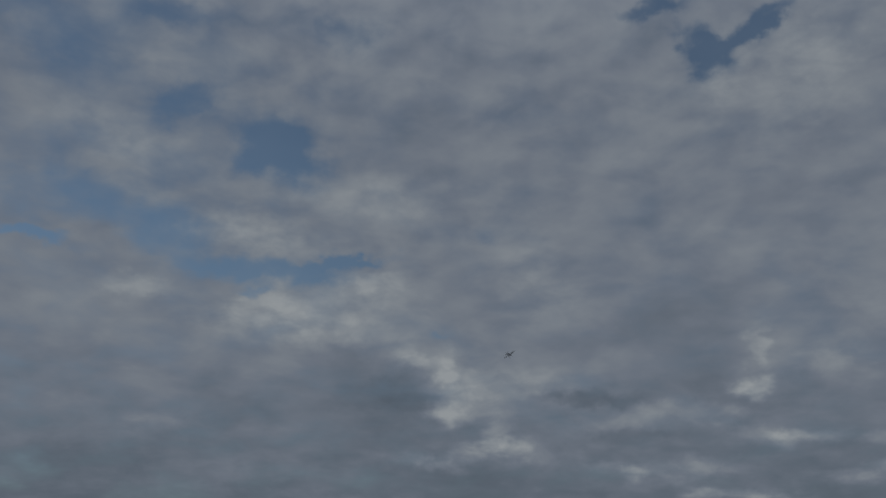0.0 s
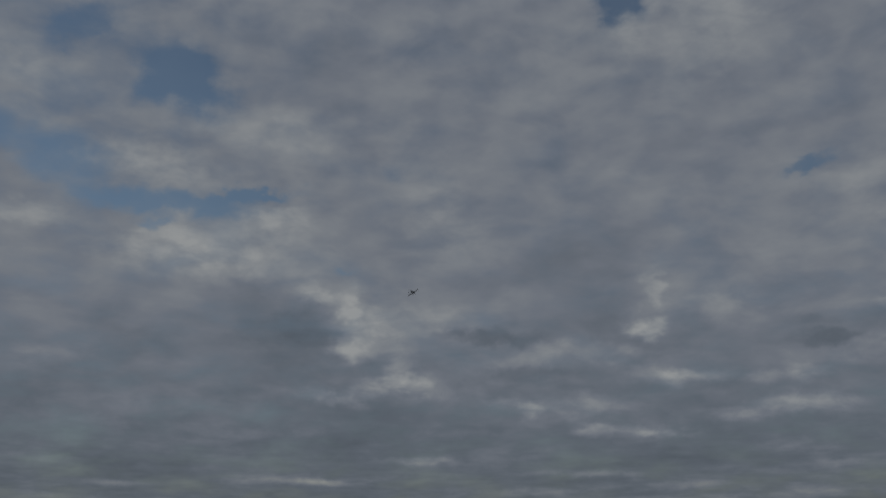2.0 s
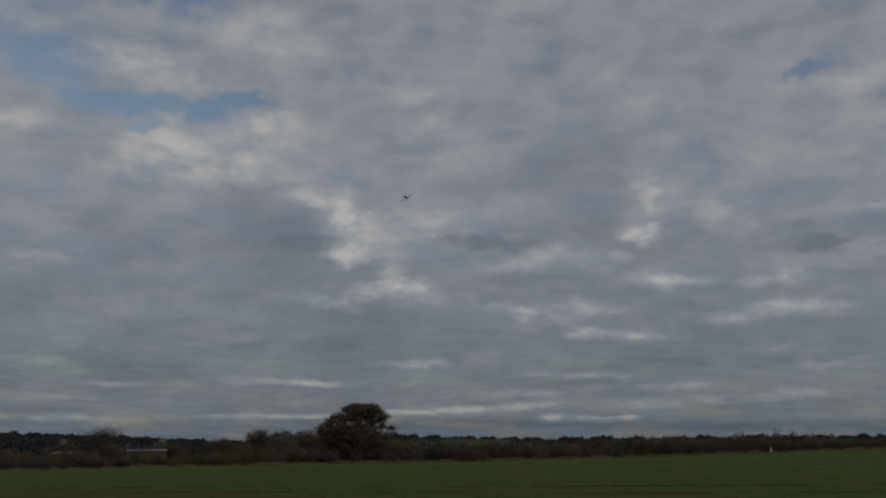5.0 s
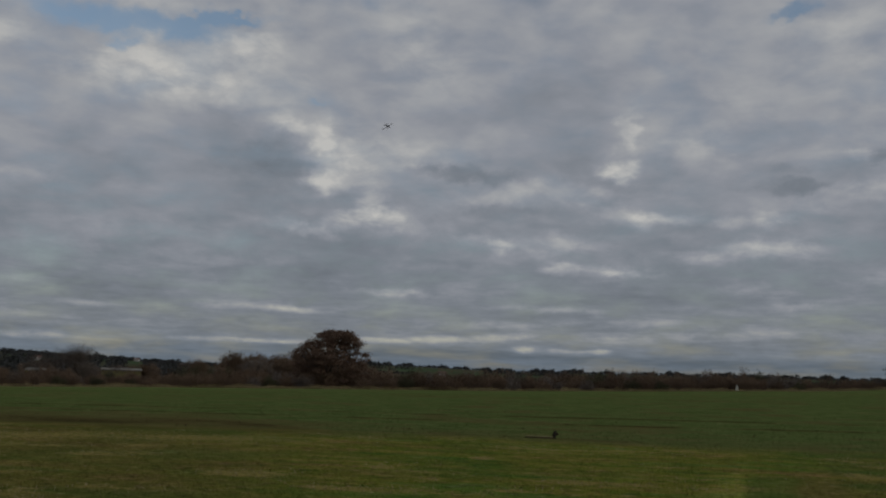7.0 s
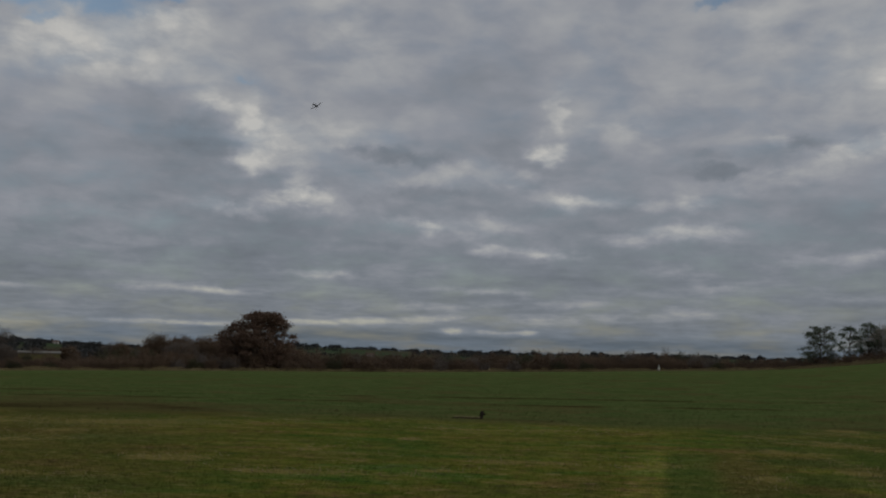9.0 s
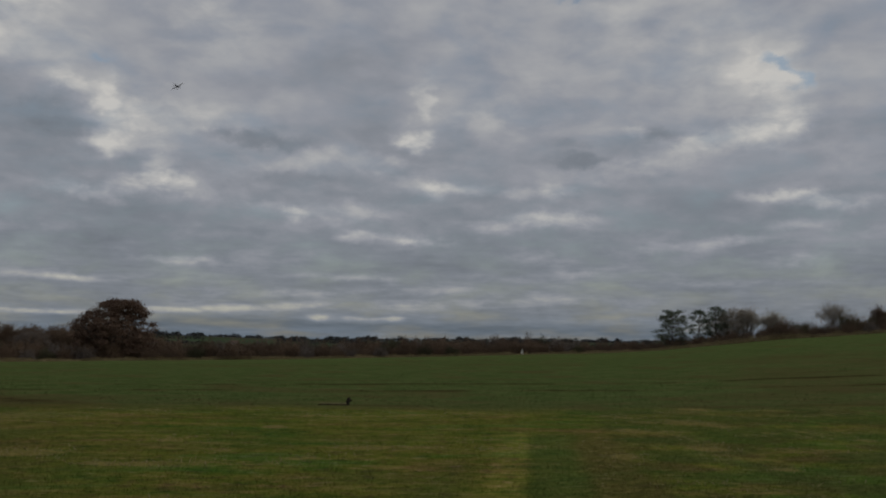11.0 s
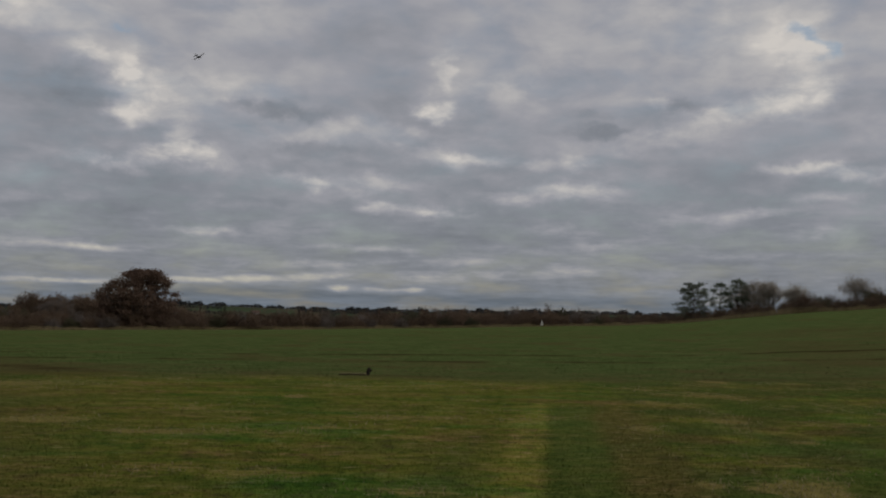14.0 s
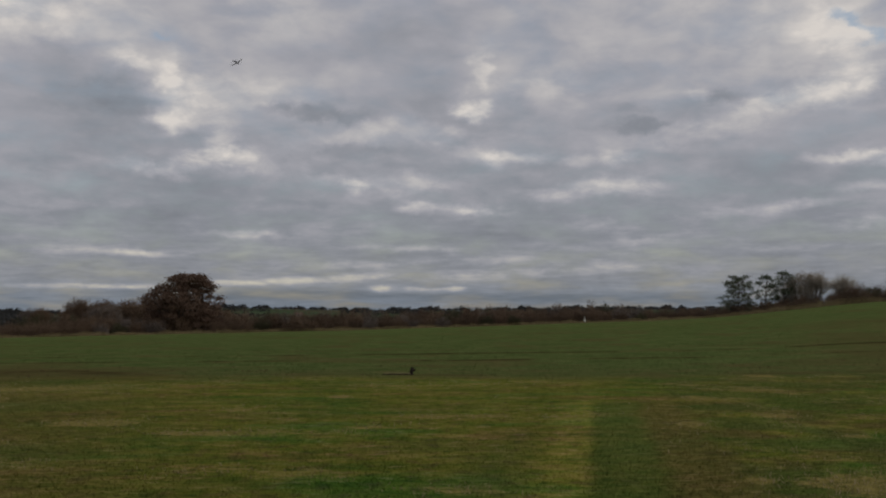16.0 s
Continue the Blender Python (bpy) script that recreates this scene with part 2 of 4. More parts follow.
    gap = calc(w, "ADD", gap, remap(w, el, 36.0, 60.0, 0.0, 0.12))
    gap = calc(w, "MULTIPLY_ADD", calc(w, "SUBTRACT", fine, 0.5), -1.0, gap)
    gap = remap(w, gap, -0.12, 0.85, 0.0, 0.88)
    open_air = blend(w, 1.0, air.outputs[0], (0.160, 0.142, 0.134), "MULTIPLY")
    sky = blend(w, gap, cloud, open_air)
    # an overcast sky is brighter overhead than near the horizon
    zenith = remap(w, el, 28.0, 75.0, 1.0, 2.2)
    sky = vcalc(w, "SCALE", sky)
    w.nodes[-1].inputs["Scale"].default_value = 1.0
    w.links.new(zenith, w.nodes[-1].inputs["Scale"])
    back = w.nodes.new("ShaderNodeBackground")
    sock(w, sky, back.inputs[0])
    back.inputs[1].default_value = 1.0
    out = w.nodes.new("ShaderNodeOutputWorld")
    w.links.new(back.outputs[0], out.inputs[0])


build_sky()

sun_data = bpy.data.lights.new("sun", "SUN")
sun_data.energy, sun_data.angle, sun_data.color = 0.6, radians(14), (1.0, 0.93, 0.84)
sun = new("sun", sun_data)
_s = Vector((math.sin(radians(SUN_AZ)) * math.cos(radians(SUN_EL)), math.cos(radians(SUN_AZ)) * math.cos(radians(SUN_EL)), math.sin(radians(SUN_EL))))
sun.matrix_world = look(_s * 80, (0, 0, 0))

# ---------------------------------------------------------------- materials


def material(name, rough=0.9, spec=0.2):
    m = bpy.data.materials.new(name)
    m.use_nodes = True
    t = m.node_tree
    b = t.nodes["Principled BSDF"]
    b.inputs["Roughness"].default_value = rough
    b.inputs["Specular IOR Level"].default_value = spec * 0.5
    return m, t, b


def relief(t, b, height, strength, distance):
    n = t.nodes.new("ShaderNodeBump")
    n.inputs["Strength"].default_value, n.inputs["Distance"].default_value = strength, distance
    sock(t, height, n.inputs["Height"])
    t.links.new(n.outputs[0], b.inputs["Normal"])


def place(t):
    return t.nodes.new("ShaderNodeTexCoord").outputs["Object"]


def foliage(name, dark, light, rough=0.8, thin=0.25):
    """Leaves or twigs: each island and each object takes a tone of its own."""
    m, t, b = material(name, rough, 0.15)
    isle = t.nodes.new("ShaderNodeNewGeometry").outputs["Random Per Island"]
    ob = t.nodes.new("ShaderNodeObjectInfo").outputs["Random"]
    patch = fractal(t, place(t), 0.8, 3)
    fac = calc(t, "MULTIPLY_ADD", isle, 0.40, calc(t, "MULTIPLY_ADD", ob, 0.45, calc(t, "MULTIPLY", patch, 0.25)), clamp=True)
    colour = blend(t, fac, dark, light)
    sock(t, colour, b.inputs["Base Color"])
    if thin:
        glow = t.nodes.new("ShaderNodeBsdfTranslucent")
        sock(t, colour, glow.inputs[0])
        mix = t.nodes.new("ShaderNodeMixShader")
        mix.inputs[0].default_value = thin
        t.links.new(b.outputs[0], mix.inputs[1]), t.links.new(glow.outputs[0], mix.inputs[2])
        t.links.new(mix.outputs[0], t.nodes["Material Output"].inputs[0])
    return m


def plain(name, colour, second, scale=20, rough=0.7, bump=0.2, spec=0.3, metal=0.0):
    """A worn surface: two tones in blotches and grain."""
    m, t, b = material(name, rough, spec)
    b.inputs["Metallic"].default_value = metal
    co = place(t)
    fac = calc(t, "MULTIPLY_ADD", fractal(t, co, scale * 6, 4), 0.45, calc(t, "MULTIPLY", fractal(t, co, scale, 4), 0.55))
    sock(t, blend(t, remap(t, fac, 0.35, 0.65), colour, second), b.inputs["Base Color"])
    relief(t, b, fractal(t, co, scale * 8, 5), bump, 0.01)
    return m


OAK_LEAF = foliage("russet_oak_leaf", (0.055, 0.036, 0.026), (0.185, 0.122, 0.086))
IVY_LEAF = foliage("dark_ivy_leaf", (0.050, 0.062, 0.040), (0.170, 0.185, 0.125), 0.6)
PINE_LEAF = foliage("pine_needle", (0.045, 0.060, 0.040), (0.150, 0.170, 0.112))
RED_TWIG = foliage("red_brown_twig", (0.050, 0.033, 0.021), (0.145, 0.098, 0.062), thin=0.0)
GREY_TWIG = foliage("grey_brown_twig", (0.056, 0.044, 0.035), (0.150, 0.122, 0.098), thin=0.0)
PALE_TWIG = foliage("pale_grey_twig", (0.130, 0.112, 0.086), (0.330, 0.285, 0.222), thin=0.0)
OLIVE_TWIG = foliage("olive_scrub", (0.030, 0.030, 0.018), (0.085, 0.078, 0.040))
DRY_STEM = foliage("dry_tall_grass", (0.190, 0.150, 0.075), (0.400, 0.320, 0.170))
FAR_LEAF = foliage("far_woodland", (0.024, 0.028, 0.030), (0.062, 0.060, 0.055), thin=0.0)
PALE_BARK = plain("smooth_grey_bark", (0.13, 0.115, 0.09), (0.26, 0.23, 0.185), 3.0, 0.9, 0.5, 0.0)
BARK = plain("furrowed_bark", (0.060, 0.048, 0.038), (0.120, 0.100, 0.080), 3.0, 0.95, 0.8)
SOIL_CLOD = plain("damp_soil", (0.045, 0.032, 0.016), (0.095, 0.068, 0.036), 6, 1.0, 0.6, 0.0)
DARK_WOOD = plain("dark_wet_wood", (0.018, 0.015, 0.012), (0.045, 0.038, 0.028), 12, 0.9, 0.6, 0.0)
TAN_WOOD = plain("weathered_board", (0.110, 0.098, 0.042), (0.210, 0.185, 0.090), 9, 0.85, 0.5, 0.0)
WHITE_CLOTH = plain("white_cloth", (0.70, 0.68, 0.58), (0.84, 0.82, 0.74), 5, 0.9, 0.3)
RENDERED_WALL = plain("pale_render", (0.34, 0.32, 0.28), (0.46, 0.44, 0.40), 2, 0.9, 0.2)
ROOF_TILE = plain("brown_roof_tile", (0.10, 0.06, 0.05), (0.17, 0.11, 0.09), 3, 0.9, 0.4)
WINDOW_DARK = plain("dark_window", (0.02, 0.022, 0.025), (0.035, 0.037, 0.04), 2, 0.2, 0.0)
PALE_SHEET = plain("pale_sheet_roof", (0.11, 0.10, 0.08), (0.18, 0.165, 0.135), 1, 0.8, 0.2)
PLANE_SKIN = plain("dark_painted_film", (0.020, 0.021, 0.026), (0.034, 0.035, 0.042), 8, 0.5, 0.05)
PLANE_CANOPY = plain("smoked_canopy", (0.012, 0.013, 0.016), (0.02, 0.021, 0.024), 8, 0.15, 0.0, 0.5)
RUBBER = plain("black_rubber", (0.012, 0.012, 0.012), (0.022, 0.022, 0.022), 30, 0.9, 0.2)


ROW_AZ = 20.0     # the strip's edge and the crop's furrows lie square to this bearing


def ground_material(name="field", thin=0.0):
    """Turf, crop and earth; blades of it let half the light through."""
    m, t, b = material(name, 1.0, 0.0)
    co = place(t)
    cover = t.nodes.new("ShaderNodeAttribute")
    cover.attribute_name = "cover"
    parts = t.nodes.new("ShaderNodeSeparateColor")
    t.links.new(cover.outputs["Color"], parts.inputs[0])
    crop, dry, soil = parts.outputs
    zone = t.nodes.new("ShaderNodeAttribute")
    zone.attribute_name = "zone"
    zones = t.nodes.new("ShaderNodeSeparateColor")
    t.links.new(zone.outputs["Color"], zones.inputs[0])
    far, litter, stripe = zones.outputs
    turned = t.nodes.new("ShaderNodeMapping")
    turned.vector_type = "TEXTURE"
    turned.inputs["Rotation"].default_value = (0, 0, radians(-ROW_AZ))
    turned.inputs["Scale"].default_value = (2.4, 1, 1)
    t.links.new(co, turned.inputs["Vector"])
    combed = turned.outputs[0]
    lush, worn = zone.outputs["Alpha"], cover.outputs["Alpha"]
    grain = fractal(t, combed, 11.0, 6, 0.65)
    blotch = fractal(t, combed, 1.9, 5, 0.6)
    fleck = fractal(t, combed, 5.5, 3, 0.6)
    sward = fractal(t, co, 0.35, 3, 0.5)
    fine = fractal(t, co, 60.0, 4, 0.6)
    mottle = calc(t, "MULTIPLY_ADD", grain, 0.46, calc(t, "MULTIPLY_ADD", sward, 0.14, calc(t, "MULTIPLY", blotch, 0.40)))
    lawn = ramp(t, mottle, (0.38, (0.048, 0.074, 0.012)), (0.46, (0.096, 0.116, 0.015)), (0.52, (0.146, 0.138, 0.021)),
                (0.58, (0.192, 0.158, 0.036)), (0.67, (0.285, 0.230, 0.068)))
    lawn = blend(t, remap(t, fleck, 0.58, 0.70, 0.0, 0.7), lawn, (0.245, 0.195, 0.066))
    lawn = blend(t, remap(t, fleck, 0.42, 0.30, 0.0, 0.7), lawn, (0.034, 0.056, 0.012))
    thatch = fractal(t, co, 3.1, 5, 0.65)
    lawn = blend(t, remap(t, thatch, 0.52, 0.64, 0.0, 0.6), lawn, (0.098, 0.068, 0.024))
    # drifts of greener growth and of brown, thin turf
    drift = fractal(t, combed, 0.62, 6, 0.66, 0.5)
    lawn = blend(t, remap(t, drift, 0.50, 0.36, 0.0, 0.9), lawn, (0.62, 0.98, 0.95), "MULTIPLY")
    lawn = blend(t, remap(t, drift, 0.52, 0.66, 0.0, 0.9), lawn, (1.12, 0.88, 1.30), "MULTIPLY")
    bare = ramp(t, grain, (0.34, (0.048, 0.039, 0.012)), (0.50, (0.095, 0.075, 0.022)), (0.66, (0.170, 0.130, 0.042)))
    lawn = blend(t, calc(t, "MULTIPLY", worn, 0.72), lawn, bare)
    rich = ramp(t, grain, (0.34, (0.033, 0.058, 0.011)), (0.66, (0.090, 0.118, 0.025)))
    lawn = blend(t, calc(t, "MULTIPLY", lush, 0.65), lawn, rich)
    lawn = blend(t, stripe, lawn, (1.42, 1.36, 1.4), "MULTIPLY")
    lawn = blend(t, 1.0, lawn, (0.98, 1.0, 1.15), "MULTIPLY")
    straw = ramp(t, grain, (0.3, (0.120, 0.092, 0.026)), (0.7, (0.255, 0.205, 0.064)))
    lawn = blend(t, remap(t, calc(t, "MULTIPLY_ADD", calc(t, "SUBTRACT", grain, 0.5), 1.6, dry), 0.25, 0.95), lawn, straw)
    green = ramp(t, mottle, (0.38, (0.048, 0.064, 0.018)), (0.50, (0.077, 0.105, 0.030)), (0.62, (0.124, 0.136, 0.046)))
    earth = ramp(t, grain, (0.35, (0.060, 0.048, 0.018)), (0.65, (0.128, 0.100, 0.040)))
    tilth = calc(t, "MULTIPLY_ADD", calc(t, "SUBTRACT", blotch, 0.5), 1.0, soil)
    green = blend(t, remap(t, tilth, 0.15, 0.95), green, earth)
    # shade down in the ruts, put into the colour as near-black earth
    green = blend(t, remap(t, calc(t, "MULTIPLY_ADD", calc(t, "SUBTRACT", grain, 0.5), 1.8, soil), 0.62, 1.05), green, (0.032, 0.029, 0.010))
    near = blend(t, crop, lawn, green)
    leafy = ramp(t, grain, (0.3, (0.040, 0.030, 0.020)), (0.7, (0.110, 0.082, 0.050)))
    near = blend(t, litter, near, leafy)
    cells = t.nodes.new("ShaderNodeTexVoronoi")
    cells.inputs["Scale"].default_value = 0.0042
    t.links.new(co, cells.inputs["Vector"])
    pick = t.nodes.new("ShaderNodeSeparateColor")
    t.links.new(cells.outputs["Color"], pick.inputs[0])
    fields = ramp(t, pick.outputs[0], (0.0, (0.050, 0.080, 0.038)), (0.4, (0.062, 0.086, 0.046)), (0.6, (0.060, 0.056, 0.034)), (0.9, (0.085, 0.072, 0.046)))
    fields = blend(t, calc(t, "MULTIPLY", fractal(t, co, 0.05, 5), 0.6), fields, (0.05, 0.055, 0.03))
    colour = blend(t, far, near, fields)
    sock(t, colour, b.inputs["Base Color"])
    relief(t, b, calc(t, "MULTIPLY_ADD", fine, 0.4, grain), 0.8, 0.03)
    if thin:
        let = t.nodes.new("ShaderNodeBsdfTranslucent")
        sock(t, colour, let.inputs[0])
        mix = t.nodes.new("ShaderNodeMixShader")
        mix.inputs[0].default_value = thin
        t.links.new(b.outputs[0], mix.inputs[1]), t.links.new(let.outputs[0], mix.inputs[2])
        t.links.new(mix.outputs[0], t.nodes["Material Output"].inputs[0])
    return m


GROUND = ground_material()
BLADE = ground_material("blade", 0.5)

# ---------------------------------------------------------------- the lie of the land
EDGE_AZ = [-180, -60, -20, -13, -5, 4, 14, 24, 34, 37, 40.5, 43.5, 46, 50, 70, 120, 180]
EDGE_EL = [-0.6, -1.2, -1.42, -1.38, -1.23, -1.07, -0.90, -0.60, -0.24, -0.04, 0.33, 0.66, 0.85, 1.17, 1.6, 0.4, -0.6]
EDGE_R_AZ = [-180, -60, -20, 0, 15, 28, 37, 50, 90, 180]
EDGE_R = [150, 170, 155, 160, 165, 174, 182, 184, 170, 150]
RIDGE_AZ = [-180, -40, -13, -8, -4, 0, 6, 10, 16, 24, 32, 38, 60, 180]
RIDGE_EL = [0.4, 0.45, 0.45, 0.33, 0.08, 0.20, 0.42, 0.40, 0.32, 0.30, 0.36, 0.40, 0.4, 0.4]


def lattice(ix, iy, seed):
    h = (ix.astype(np.int64) * 374761393 + iy.astype(np.int64) * 668265263 + seed * 974711) & 0x7FFFFFFF
    h = ((h ^ (h >> 13)) * 1274126177) & 0x7FFFFFFF
    return ((h ^ (h >> 16)) & 0xFFFF) / 65535.0


def value_noise(x, y, seed=0, octaves=4):
    total, amp, norm = 0.0, 1.0, 0.0
    for k in range(octaves):
        xi, yi = np.floor(x), np.floor(y)
        fx, fy = x - xi, y - yi
        fx, fy = fx * fx * (3 - 2 * fx), fy * fy * (3 - 2 * fy)
        a, b = lattice(xi, yi, seed + k), lattice(xi + 1, yi, seed + k)
        c, d = lattice(xi, yi + 1, seed + k), lattice(xi + 1, yi + 1, seed + k)
        total = total + amp * ((a * (1 - fx) + b * fx) * (1 - fy) + (c * (1 - fx) + d * fx) * fy)
        norm += amp
        amp, x, y = amp * 0.55, x * 2.03 + 11.3, y * 2.03 + 5.7
    return total / norm


def smooth(v, a, b):
    s = np.clip((v - a) / (b - a), 0, 1)
    return s * s * (3 - 2 * s)


def edge(az):
    """How far off the field's hedge stands, and the ground's height there."""
    r = np.interp(az, EDGE_R_AZ, EDGE_R)
    return r, EYE + r * np.tan(np.radians(np.interp(az, EDGE_AZ, EDGE_EL)))


def height(x, y):
    x, y = np.asarray(x, float), np.asarray(y, float)
    r = np.hypot(x, y)
    az = np.degrees(np.arctan2(x, y))
    far, zh = edge(az)
    s = np.clip((r - 24) / (far - 24), 0, 1)
    z = zh * s ** 1.1 + 0.05 * (value_noise(x / 6, y / 6, 5) - 0.5) * smooth(r, 3, 12)
    past = r - far
    z = z - 7.0 * smooth(past, 4, 260)
    ridge = np.interp(az, RIDGE_AZ, RIDGE_EL) + 0.03 * np.sin(np.radians(az * 17))
    hill = EYE + np.tan(np.radians(ridge)) * r
    w = smooth(r, 450, 2300)
    return z * (1 - w) + w * hill


def spot(az, r, dz=0.0):
    """The ground's point on a bearing (degrees to the right of +y) at a distance."""
    x, y = r * math.sin(radians(az)), r * math.cos(radians(az))
    return Vector((x, y, float(height(x, y)) + dz))


def mesh(name, verts, faces, mat, smooth_shade=False):
    me = bpy.data.meshes.new(name)
    if isinstance(verts, np.ndarray) and isinstance(faces, np.ndarray):
        k = faces.shape[1]
        me.vertices.add(len(verts)), me.loops.add(faces.size), me.polygons.add(len(faces))
        me.vertices.foreach_set("co", np.ascontiguousarray(verts, np.float32).ravel())
        me.loops.foreach_set("vertex_index", np.ascontiguousarray(faces, np.int32).ravel())
        me.polygons.foreach_set("loop_start", np.arange(0, faces.size, k, dtype=np.int32))
        me.polygons.foreach_set("loop_total", np.full(len(faces), k, np.int32))
        me.update(calc_edges=True)
    else:
        me.from_pydata([tuple(v) for v in verts], [], faces)
    if smooth_shade:
        me.polygons.foreach_set("use_smooth", [True] * len(me.polygons))
    me.materials.append(mat)
    return me


def thing(name, m, label, category, group="", kind=""):
    ob = tagged(new(name), label, category, group, kind)
    ob.empty_display_size = 0.2
    ob.matrix_world = m
    return ob


def part(name, source, mat, parent, label="", shade=False):
    """One mesh under a thing: source is a bmesh, or (verts, faces)."""
    if isinstance(source, bmesh.types.BMesh):
        me = bpy.data.meshes.new(name)
        source.to_mesh(me)
        source.free()
        me.materials.append(mat)
        if shade:
            me.polygons.foreach_set("use_smooth", [True] * len(me.polygons))
    else:
        me = mesh(name, *source, mat, shade)
    ob = new(name, me)
    ob.parent = parent
    return tagged(ob, label)


def ground_sheet():
    rings = [3.0]
    while rings[-1] < 4900:
        r = rings[-1]
        rings.append(r * (1.009 if r < 65 else 1.016 if r < 230 else 1.045))
    rings = np.array(rings)
    az = np.concatenate([np.arange(-50, 75, 0.4), np.arange(75, 310, 3.0)])
    n, k = len(az), len(rings)
    a = np.radians(az)
    x, y = np.outer(rings, np.sin(a)), np.outer(rings, np.cos(a))
    z = height(x, y)
    verts = np.concatenate([np.stack([x, y, z], -1).reshape(-1, 3), [[0, 0, float(height(0.01, 0.01))]]])
    i, j = np.meshgrid(np.arange(k - 1), np.arange(n), indexing="ij")
    p = (j + 1) % n
    quads = np.stack([i * n + j, (i + 1) * n + j, (i + 1) * n + p, i * n + p], -1).reshape(-1, 4)
    c = len(verts) - 1
    hub = np.stack([np.full(n, c), np.arange(n), (np.arange(n) + 1) % n, (np.arange(n) + 1) % n], -1)
    me = bpy.data.meshes.new("ground")
    faces = [tuple(q[::-1]) for q in quads.tolist()] + [(h[2], h[1], h[0]) for h in hub.tolist()]
    me.from_pydata(verts.tolist(), [], faces)
    me.polygons.foreach_set("use_smooth", [True] * len(me.polygons))
    me.materials.append(GROUND)
    cover, zone = covers(verts[:, 0], verts[:, 1])
    for key, data in (("cover", cover), ("zone", zone)):
        at = me.attributes.new(key, "FLOAT_COLOR", "POINT")
        at.data.foreach_set("color", np.ascontiguousarray(data, np.float32).ravel())
    return tagged(new("ground", me), "mown grass strip, young green crop and distant winter fields", "ground", kind="structure")


# bearing, distance, half width across, half length along, strength of bleached patches in the grass
DRY_PATCHES = [
    (38.9, 26.6, 0.62, 0.45, 1.1), (39.7, 16.4, 0.42, 0.42, 1.0), (34.9, 14.7, 0.30, 0.45, 0.9), (13.5, 19.2, 0.22, 0.32, 1.7),
    (42.8, 26.8, 0.70, 0.35, 0.8), (38.1, 9.9, 0.22, 0.22, 0.9), (43.4, 14.0, 0.30, 0.30, 0.8), (40.4, 21.2, 0.36, 0.35, 0.8),
    (42.9, 20.0, 0.32, 0.30, 0.7), (33.8, 23.6, 0.34, 0.40, 0.7), (-3.0, 23.0, 3.0, 1.2, 0.75), (-12.0, 23.5, 3.0, 1.2, 0.7),
    (25.4, 23.6, 0.8, 0.5, 0.7), (17.1, 21.2, 1.0, 0.5, 0.5), (10.3, 15.0, 0.24, 0.3, 0.8), (22.0, 22.5, 2.0, 0.7, 0.45),
]
# distance along ROW_AZ, half width, strength: wheel tracks and bare drills in the crop
FURROWS = [(26.2, 0.9, 0.72), (28.6, 0.5, 0.55), (31.0, 0.35, 0.7), (35.4, 0.5, 1.35), (41.5, 0.6, 1.3), (46.5, 0.8, 0.7), (58.0, 1.2, 0.6), (72.0, 1.2, 0.35)]


